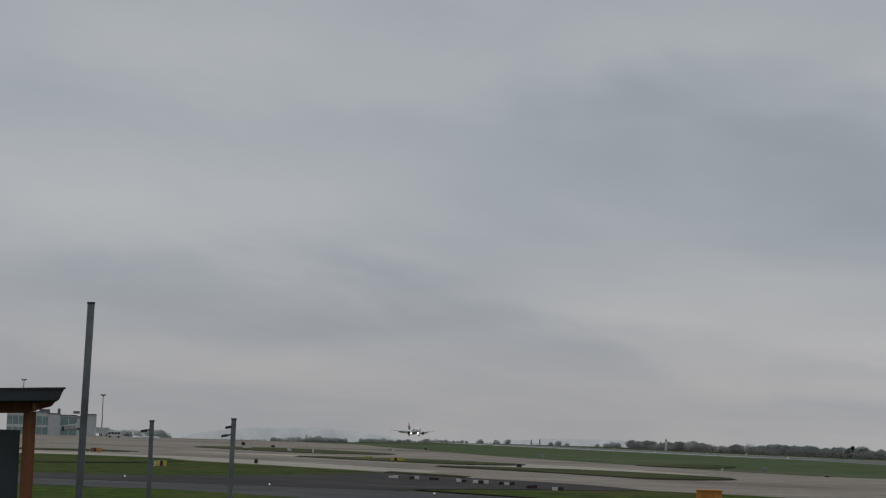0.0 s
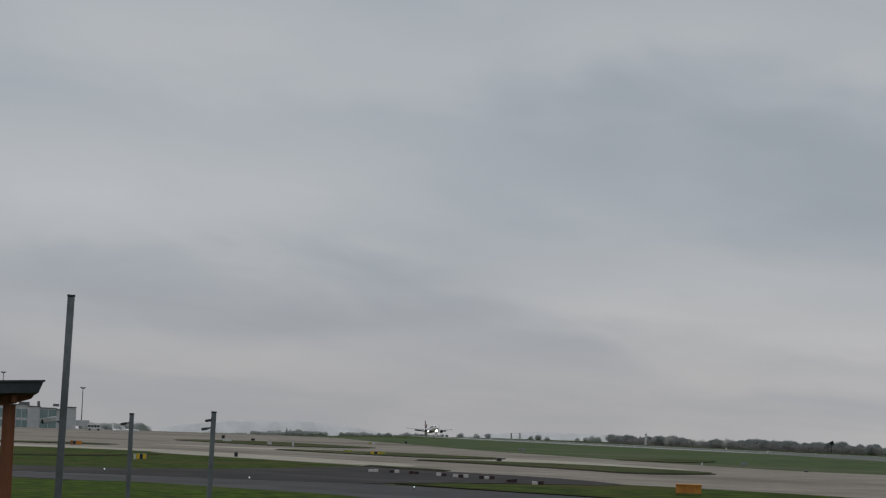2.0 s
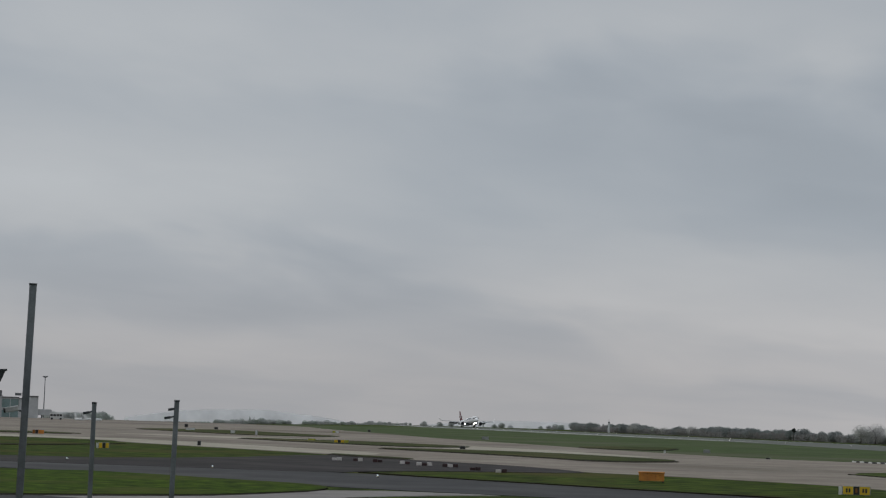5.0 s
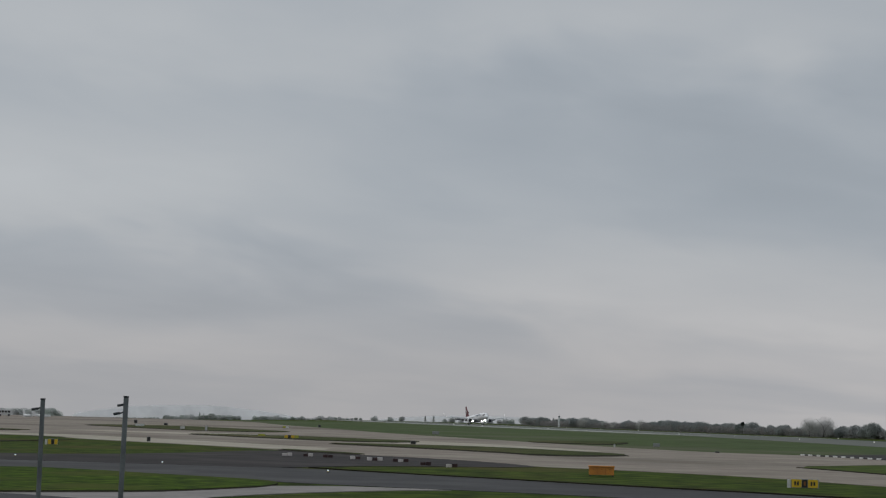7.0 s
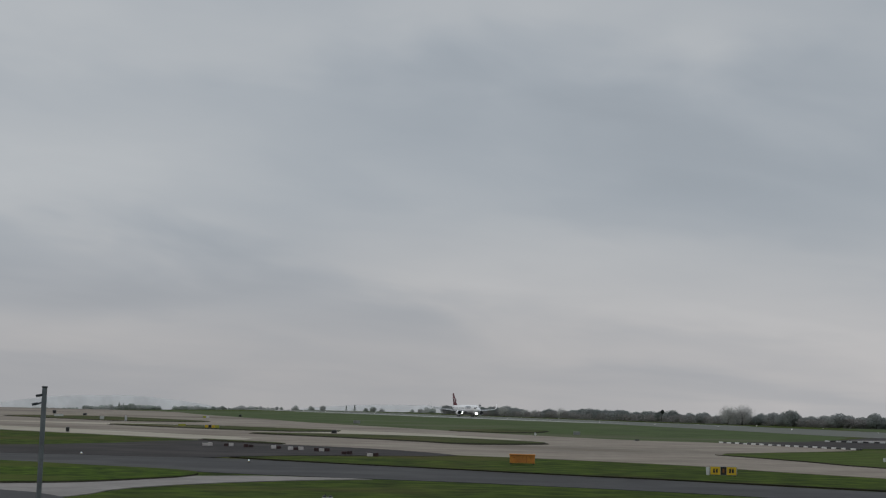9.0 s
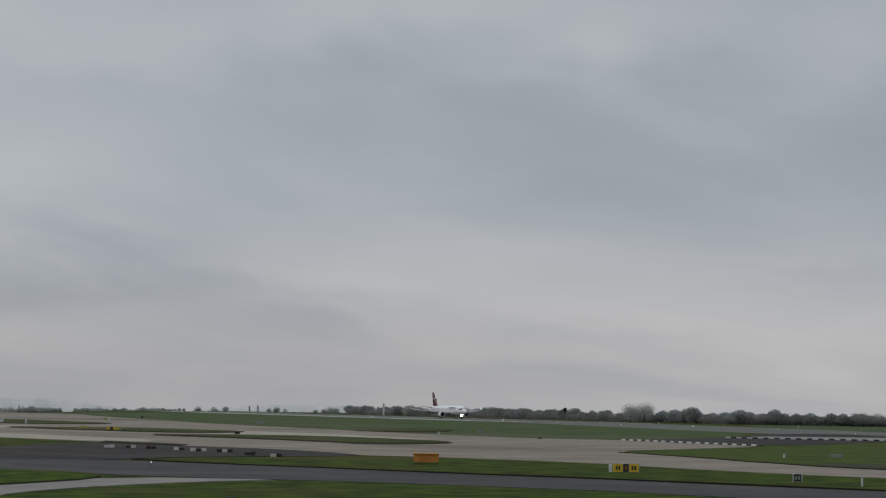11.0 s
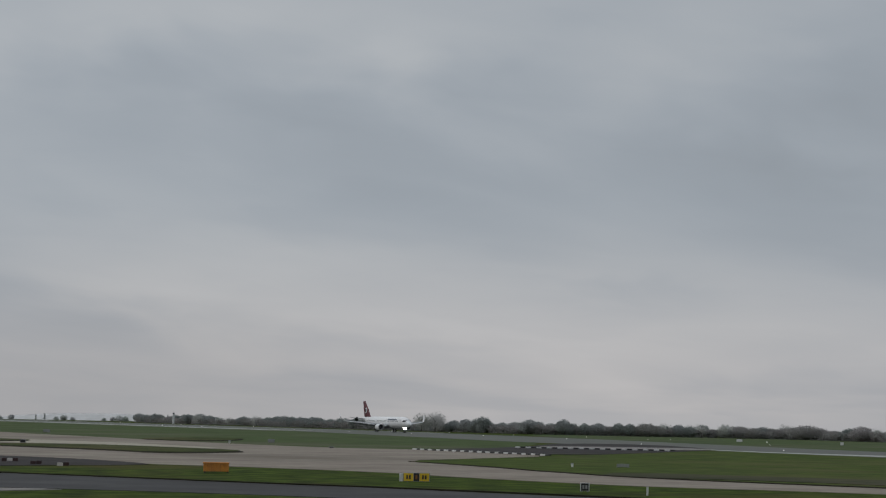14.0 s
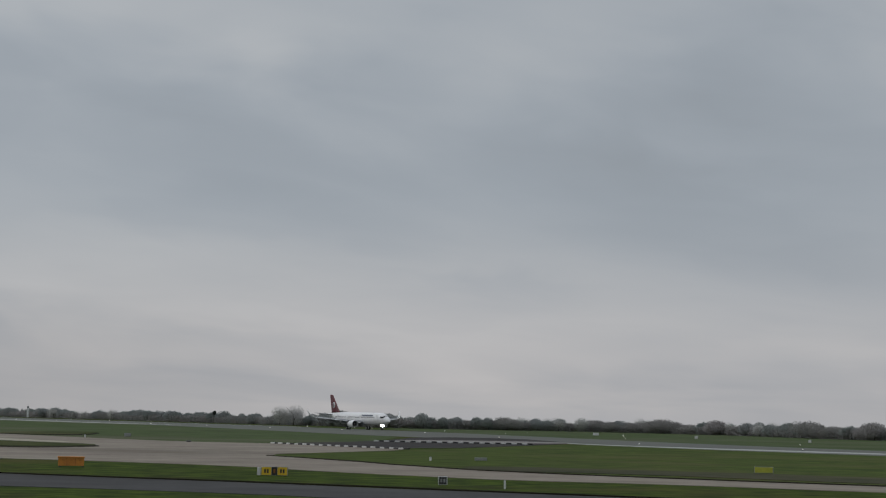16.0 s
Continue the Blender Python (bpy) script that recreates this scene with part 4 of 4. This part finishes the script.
def antenna_column():
    x, y = at_bearing(3.52, 1010)
    m = thing("antenna_column", pose(x, y, height(x, y)), "pale slim antenna column before the tree belt", "mast")
    bm = B()
    cyl(bm, 0.55, 0.45, (0, 0, -0.3), (0, 0, 5.0), 14)
    part("column", bm, MIST_WHITE, m)
    bm = B()
    cyl(bm, 0.5, 0.5, (0, 0, 5.0), (0, 0, 5.7), 14)
    part("head", bm, DARK_TRIM, m, "dark drum head")
    bm = B()
    cyl(bm, 0.06, 0.04, (0, 0, 5.7), (0, 0, 6.8), 6)
    part("rod", bm, DARK_TRIM, m)


antenna_column()


def low_shed():
    x, y = at_bearing(11.0, 812)
    m = thing("low_shed", pose(x, y, 0, 0, 0, -14), "long low pale shed half hidden before trees", "shed")
    bm = B()
    box(bm, -10, 10, 0, 4, -0.2, 0.95, 0.03)
    part("wall", bm, DARK_TRIM, m)
    bm = B()
    box(bm, -10.3, 10.3, -0.4, 4.4, 0.96, 1.45, 0.05)
    part("roof", bm, CLADDING, m, "pale flat roof")


low_shed()
parked_tail(-12.08, 700, 0.85, 118, MIST_WHITE, "white parked airliner half hidden on the far apron")
parked_tail(-11.62, 720, 0.8, 150, MIST_WHITE, "white parked airliner half hidden on the far apron")


def apron_bus():
    x, y = at_bearing(-12.74, 690)
    v = thing("apron_bus", pose(x, y, 0.04, 0, 0, 12.74), "white boxy apron bus with dark windows parked on concrete", "bus")
    bm = B()
    box(bm, -2.3, 2.3, -1.1, 1.1, 0.35, 2.35, 0.18)
    body = part("body", bm, WHITE, v)
    for k in range(4):
        bm = B()
        box(bm, -2.05 + 1.05 * k, -1.2 + 1.05 * k, -1.13, -1.09, 1.25, 1.95, 0.01)
        part("window", bm, BLACK, body, "dark side window")
    for u in (-1.5, 1.5):
        for w in (-1.0, 1.0):
            bm = B()
            cyl(bm, 0.38, 0.38, (u, w - 0.12, 0.38), (u, w + 0.12, 0.38), 16)
            part("wheel", bm, BLACK, v)


apron_bus()
guidance_sign(-71, 456, [(2.1, WHITE, "", None)], 0.42, "long low white board on the far apron", 0, False)


# ---- the landing airliner ----
HULL = material("glossy_white_aircraft_paint", (0.90, 0.90, 0.90), (0.86, 0.86, 0.865), 0.3, 2.0, 0.30, space="Object")
BELLY = material("light_grey_wing_paint", (0.34, 0.35, 0.362), (0.29, 0.30, 0.312), 0.5, 3.0, 0.4, space="Object")
FIN_RED = material("deep_red_aircraft_paint", (0.115, 0.003, 0.014), (0.085, 0.002, 0.010), 0.4, 2.0, 0.5, space="Object")
TITLE = material("grey_blue_title_paint", (0.20, 0.23, 0.28), None, 1.0, 4.0, 0.4, space="Object")
TYRE = material("tyre_rubber", (0.02, 0.02, 0.021), None, 3.0, 20.0, 0.85, space="Object")
DARK_METAL = material("dark_engine_metal", (0.06, 0.06, 0.065), None, 2.0, 10.0, 0.45, 0.6, space="Object")
BRIGHT_METAL = material("bare_metal_lip", (0.60, 0.61, 0.62), None, 2.0, 10.0, 0.3, 0.9, space="Object")


def loft(bm, rings, close=True):
    rows = [[bm.verts.new(p) for p in ring] for ring in rings]
    n = len(rows[0])
    for a, b in zip(rows, rows[1:]):
        for i in range(n):
            bm.faces.new((a[i], a[(i + 1) % n], b[(i + 1) % n], b[i]))
    if close:
        bm.faces.new(rows[0]), bm.faces.new(rows[-1])


def foil(le, chord, thick, point):
    """A closed aerofoil outline; point(x, t) gives the place of a chordwise x and a thickness offset."""
    up = ((0, 0), (0.04, 0.55), (0.15, 0.95), (0.35, 1.0), (0.65, 0.65), (1.0, 0.05))
    out = [point(le - chord * a, thick * b / 2) for a, b in up]
    return out + [point(le - chord * a, -thick * b / 2) for a, b in reversed(up[1:])]


def airliner():
    p = thing("airliner", pose(*on_runway(0, 0), 0), "white twin-engined airliner with a red fin, landing lights on", "aircraft")
    # body: station, half width, half height, centre height
    hull = ((21.9, 0.05, 0.05, 3.05), (21.6, 0.45, 0.42, 3.08), (21.0, 0.85, 0.80, 3.18), (20.0, 1.28, 1.25, 3.38), (18.6, 1.66, 1.72, 3.62), (17.0, 1.88, 1.98, 3.74), (15.0, 1.97, 2.07, 3.78),
            (8.0, 1.97, 2.07, 3.78), (0.0, 1.97, 2.07, 3.78), (-8.0, 1.97, 2.07, 3.78), (-11.0, 1.93, 1.98, 3.86), (-14.0, 1.68, 1.66, 4.12), (-17.0, 1.25, 1.22, 4.45), (-20.0, 0.72, 0.72, 4.78), (-22.0, 0.34, 0.36, 4.95), (-22.6, 0.12, 0.14, 4.98))
    bm = B()
    loft(bm, [[(x, w * math.cos(a), z + h * math.sin(a)) for a in (i * math.pi / 16 for i in range(32))] for x, w, h, z in hull])
    body = part("fuselage", bm, HULL, p, smooth=True)
    bm = B()
    loft(bm, [[(x, 2.1 * w * math.cos(a), 2.0 + h * math.sin(a)) for a in (i * math.pi / 10 for i in range(20))] for x, w, h in ((7.5, 0.2, 0.1), (6.0, 0.75, 0.5), (2.0, 0.95, 0.62), (-3.0, 0.9, 0.6), (-6.0, 0.2, 0.1))])
    part("belly_fairing", bm, BELLY, body, "grey belly fairing", True)
    for s in (-1, 1):
        bm = B()
        for k, (x0, x1, y0, y1) in enumerate(((19.85, 19.2, 1.36, 1.54), (19.1, 18.4, 1.57, 1.70))):
            vs = [bm.verts.new(v) for v in ((x0, s * (y0 - 0.05), 3.98), (x1, s * (y1 + 0.06), 4.02), (x1, s * (y1 - 0.14), 4.62), (x0, s * (y0 - 0.28), 4.5))]
            bm.faces.new(vs)
        vs = [bm.verts.new(v) for v in ((20.15, 0.0, 4.42), (19.95, s * 1.18, 4.16), (19.5, s * 0.98, 4.75), (19.7, 0.0, 4.90))]
        bm.faces.new(vs)
        bmesh.ops.solidify(bm, geom=list(bm.faces), thickness=0.06)
        part("cockpit_window", bm, BLACK, body, "dark cockpit glazing")
        for k in range(46):
            x = 14.6 - 0.62 * k
            if abs(x - 4.6) < 0.5 or abs(x + 5) < 0.4:
                continue
            bm = B()
            box(bm, x - 0.11, x + 0.11, s * 1.96 - 0.02, s * 1.96 + 0.02, 4.05, 4.38)
            part("cabin_window", bm, DARK_METAL, body)
        bm = B()
        box(bm, 5.8, 13.6, s * 1.86 - 0.02, s * 1.86 + 0.02, 4.56, 5.10, 0.0)
        part("title_bar", bm, TITLE, body, "grey-blue bar in place of lettering")
        for x in (16.6, -11.6, 4.6):
            bm = B()
            box(bm, x - 0.42, x + 0.42, s * 1.94 - 0.02, s * 1.94 + 0.03, 3.25, 5.0, 0.005)
            part("cabin_door", bm, HULL, body)
    # fin with a pale disc
    bm = B()
    loft(bm, [foil(le, c, th, lambda x, t, z=z: (x, t, z)) for z, le, c, th in ((5.3, -12.6, 7.0, 0.7), (6.2, -14.2, 5.9, 0.62), (11.6, -19.1, 2.3, 0.26), (11.8, -19.6, 1.7, 0.1))])
    fin = part("fin", bm, FIN_RED, p, "deep red fin", True)
    for s in (-1, 1):
        bm = B()
        cyl(bm, 1.0, 1.0, (-18.1, s * 0.20, 8.2), (-18.1, s * 0.34, 8.2), 28)
        part("disc", bm, HULL, fin, "plain white disc")
        bm = B()
        cyl(bm, 0.78, 0.78, (-18.22, s * 0.30, 8.2), (-18.3, s * 0.37, 8.2), 28)
        part("inner_disc", bm, FIN_RED, fin)
    for s in (-1, 1):
        bm = B()
        loft(bm, [foil(le, c, th, lambda x, t, y=y, z=z: (x, s * y, z + t)) for y, z, le, c, th in ((0.5, 4.85, -16.6, 4.1, 0.4), (6.1, 5.4, -19.9, 1.6, 0.16), (6.25, 5.42, -20.2, 1.1, 0.06))])
        part("tailplane", bm, BELLY, p, "", True)
        bm = B()
        st = ((1.2, 2.55, 6.9, 8.0, 0.95), (2.2, 2.65, 6.3, 7.2, 0.9), (6.6, 3.15, 3.9, 4.3, 0.5), (12.0, 3.75, 1.1, 2.9, 0.32), (16.6, 4.25, -1.25, 1.75, 0.18))
        loft(bm, [foil(le, c, th, lambda x, t, y=y, z=z: (x, s * y, z + t)) for y, z, le, c, th in st])
        wing = part("wing", bm, BELLY, p, "light grey swept wing", True)
        for y0, y1 in ((2.6, 5.0), (6.5, 16.3)):
            bm = B()
            rows = []
            for k in range(5):
                y = y0 + (y1 - y0) * k / 4
                le = 6.3 - (y - 2.2) * 0.545 if y < 6.6 else 3.9 - (y - 6.6) * 0.515
                z = 2.65 + (y - 2.2) * 0.112
                c = 0.95 - 0.03 * (y - 2.6)
                rows.append(foil(0, c, 0.16, lambda x, t, le=le, y=y, z=z: (le + 0.45 + x * 0.92, s * y, z - 0.30 - x * 0.30 + t)))
            loft(bm, rows)
            part("slat", bm, HULL, wing, "drooped white leading-edge slat", True)
        bm = B()
        loft(bm, [foil(le, c, th, lambda x, t, y=y, z=z: (x, s * (y + t), z)) for y, z, le, c, th in ((16.55, 4.25, -1.3, 1.7, 0.16), (17.2, 4.55, -1.8, 1.3, 0.12), (17.7, 5.5, -2.5, 0.95, 0.09), (17.9, 6.6, -3.2, 0.6, 0.06))])
        part("winglet", bm, HULL, wing, "white upturned winglet", True)
        for y0, y1, x0, x1, z0, z1 in ((2.3, 6.2, -0.7, -0.5, 2.55, 3.0), (6.6, 11.6, -0.6, -1.6, 3.0, 3.6)):
            bm = B()
            loft(bm, [foil(0, 1.5, 0.2, lambda x, t, y=y, xx=xx, z=z: (xx + x * 0.86 + t * 0.3, s * y, z + x * 0.5 + t)) for y, xx, z in ((y0, x0, z0), (y1, x1, z1))])
            part("flap", bm, BELLY, wing, "lowered flap", True)
        for y in (4.6, 8.2, 11.2):
            bm = B()
            z = 2.35 + (y - 2.2) * 0.11
            loft(bm, [[(x, s * y + 0.16 * w * math.cos(a), z + dz + 0.24 * w * math.sin(a)) for a in (i * math.pi / 4 for i in range(8))] for x, w, dz in ((1.2, 0.2, 0.2), (0.2, 1, 0), (-1.2, 1, -0.2), (-2.6, 0.15, -0.55))])
            part("flap_fairing", bm, BELLY, wing, "", True)
        for k, y in enumerate((5.0, 7.2, 9.4)):
            bm = B()
            box(bm, -1.1, 0.0, s * y - 0.95, s * y + 0.95, -0.03, 0.03, 0.0, Matrix.Translation((1.1 - 0.5 * (y - 5.0), 0, 3.30 + (y - 5) * 0.11)) @ pose(0, 0, 0, 0, -22, 0))
            part("spoiler", bm, BELLY, wing, "raised spoiler panel")
        # engine
        ex, ey, ez = 8.4, s * 5.75, 1.98
        prof = ((0.25, 0.98), (0.0, 1.05), (-0.05, 1.14), (-0.5, 1.24), (-1.6, 1.27), (-3.0, 1.12), (-3.9, 0.92), (-3.9, 0.85))
        bm = B()
        loft(bm, [[(ex + x, ey + r * math.cos(a), ez + r * math.sin(a)) for a in (i * math.pi / 14 for i in range(28))] for x, r in prof[2:]], False)
        eng = part("engine_nacelle", bm, HULL, p, "white engine nacelle", True)
        bm = B()
        loft(bm, [[(ex + x, ey + r * math.cos(a), ez + r * math.sin(a)) for a in (i * math.pi / 14 for i in range(28))] for x, r in ((-0.06, 1.14), (0.04, 1.08), (0.0, 1.0), (-0.3, 0.96), (-0.9, 0.94))], False)
        part("intake_lip", bm, BRIGHT_METAL, eng, "bare metal intake lip", True)
        bm = B()
        cyl(bm, 0.94, 0.94, (ex - 0.95, ey, ez), (ex - 0.85, ey, ez), 28)
        part("fan", bm, DARK_METAL, eng, "dark fan disc")
        bm = B()
        cyl(bm, 0.30, 0.05, (ex - 0.86, ey, ez), (ex - 0.35, ey, ez), 16)
        part("spinner", bm, DARK_METAL, eng)
        bm = B()
        cyl(bm, 0.75, 0.35, (ex - 3.8, ey, ez), (ex - 5.0, ey, ez), 20)
        part("exhaust_cone", bm, DARK_METAL, eng)
        bm = B()
        vs = [(ex - 1.2, 1.2), (ex - 4.4, 0.9), (ex - 4.6, 1.05), (ex - 2.0, 1.5)]
        loft(bm, [[(x, ey + t, ez + z) for x, z in vs] for t in (-0.18, 0.18)])
        part("pylon", bm, BELLY, eng)
        # main gear
        bm = B()
        cyl(bm, 0.15, 0.13, (0, s * 3.8, 0.55), (0.1, s * 3.5, 2.9), 12)
        cyl(bm, 0.09, 0.09, (0, s * 3.75, 1.2), (0.0, s * 2.2, 2.4), 8)
        gear = part("main_gear", bm, BRIGHT_METAL, p, "main gear leg with side strut")
        for dy in (-0.46, 0.46):
            bm = B()
            y = s * 3.8 + dy
            cyl(bm, 0.585, 0.585, (0, y - 0.2, 0.585), (0, y + 0.2, 0.585), 24)
            bmesh.ops.bevel(bm, geom=[e for e in bm.edges if len(e.link_faces) == 2 and any(len(f.verts) > 4 for f in e.link_faces)], offset=0.09, segments=2, affect="EDGES")
            part("tyre", bm, TYRE, gear, "black main tyre")
            bm = B()
            cyl(bm, 0.28, 0.28, (0, y - 0.21, 0.585), (0, y + 0.21, 0.585), 16)
            part("hub", bm, BRIGHT_METAL, gear)
        # a lamp let down under the wing root, in a short hood
        bm = B()
        loft(bm, [[(x, s * 2.7 + r * math.cos(a), 2.05 + r * math.sin(a)) for a in (i * math.pi / 8 for i in range(16))] for x, r in ((1.6, 0.30), (2.0, 0.44), (2.7, 0.44), (2.7, 0.41), (2.05, 0.41))], False)
        cyl(bm, 0.10, 0.10, (2.0, s * 2.7, 2.4), (2.0, s * 2.7, 3.0), 8)
        lamp = part("landing_light_housing", bm, BELLY, p, "", True)
        bm = B()
        cyl(bm, 0.405, 0.405, (2.06, s * 2.7, 2.05), (2.14, s * 2.7, 2.05), 20)
        part("landing_light", bm, LANDING, lamp, "bright white landing light")
        bm = B()
        ball(bm, 0.16, (-1.2, s * 16.8, 4.3), 2)
        part("tip_light", bm, LAMP, p, "small white wing tip light")
    bm = B()
    cyl(bm, 0.12, 0.10, (16.9, 0, 0.4), (17.1, 0, 2.2), 12)
    cyl(bm, 0.06, 0.06, (16.9, 0, 0.9), (15.8, 0, 2.0), 8)
    ng = part("nose_gear", bm, BRIGHT_METAL, p, "nose gear leg with drag strut")
    for y in (-0.25, 0.25):
        bm = B()
        cyl(bm, 0.38, 0.38, (16.9, y - 0.12, 0.38), (16.9, y + 0.12, 0.38), 20)
        part("tyre", bm, TYRE, ng, "black nose tyre")
    for y in (-0.24, 0.24):
        bm = B()
        ball(bm, 0.36, (17.2, y, 1.62), 2, (0.6, 1, 1.15))
        part("taxi_light", bm, LANDING, ng, "bright white nose gear light")
    for s in (-1, 1):
        bm = B()
        loft(bm, [[(x, s * (0.45 + t), z) for x, z in ((17.8, 1.8), (16.2, 1.8), (16.2, 1.25), (17.6, 1.15))] for t in (-0.02, 0.02)])
        part("gear_door", bm, HULL, ng, "white gear door")
    # overall size of this type
    for ob in [o for o in p.children_recursive if o.type == "MESH"]:
        ob.data.transform(Matrix.Diagonal((0.855, 0.9, 0.9, 1)))
    return p


plane = airliner()


def motions():
    """The airliner floats in, touches down, lowers its nose and rolls on, braking."""
    heading = math.degrees(math.atan2(AHEAD.y, AHEAD.x))
    rows = ((0, -711, 4.6, 4.2), (1, -654.5, 2.77, 4.4), (2, -598.4, 1.35, 5.0), (3, -537.8, 0.40, 5.3), (3.5, -508, 0.12, 5.2), (4, -479.8, 0.0, 5.2), (5.2, -410.5, 0.0, 5.2), (6.4, -344.6, 0.0, 5.0),
            (7, -314.3, 0.0, 4.4), (8, -262.5, 0.0, 2.4), (8.6, -231.0, 0.0, 1.0), (9.5, -186, 0.0, 0.0), (11, -113.8, 0.0, 0), (12.5, -44.4, 0.0, 0), (14, 20.8, 0.0, 0), (15, 61.5, 0.0, 0), (16, 100.1, 0.0, 0))
    walk(plane, [(t, pose(*on_runway(s, 0), z + 0.02 + height(*on_runway(s, 0)), 0, -nose, heading)) for t, s, z, nose in rows])


motions()
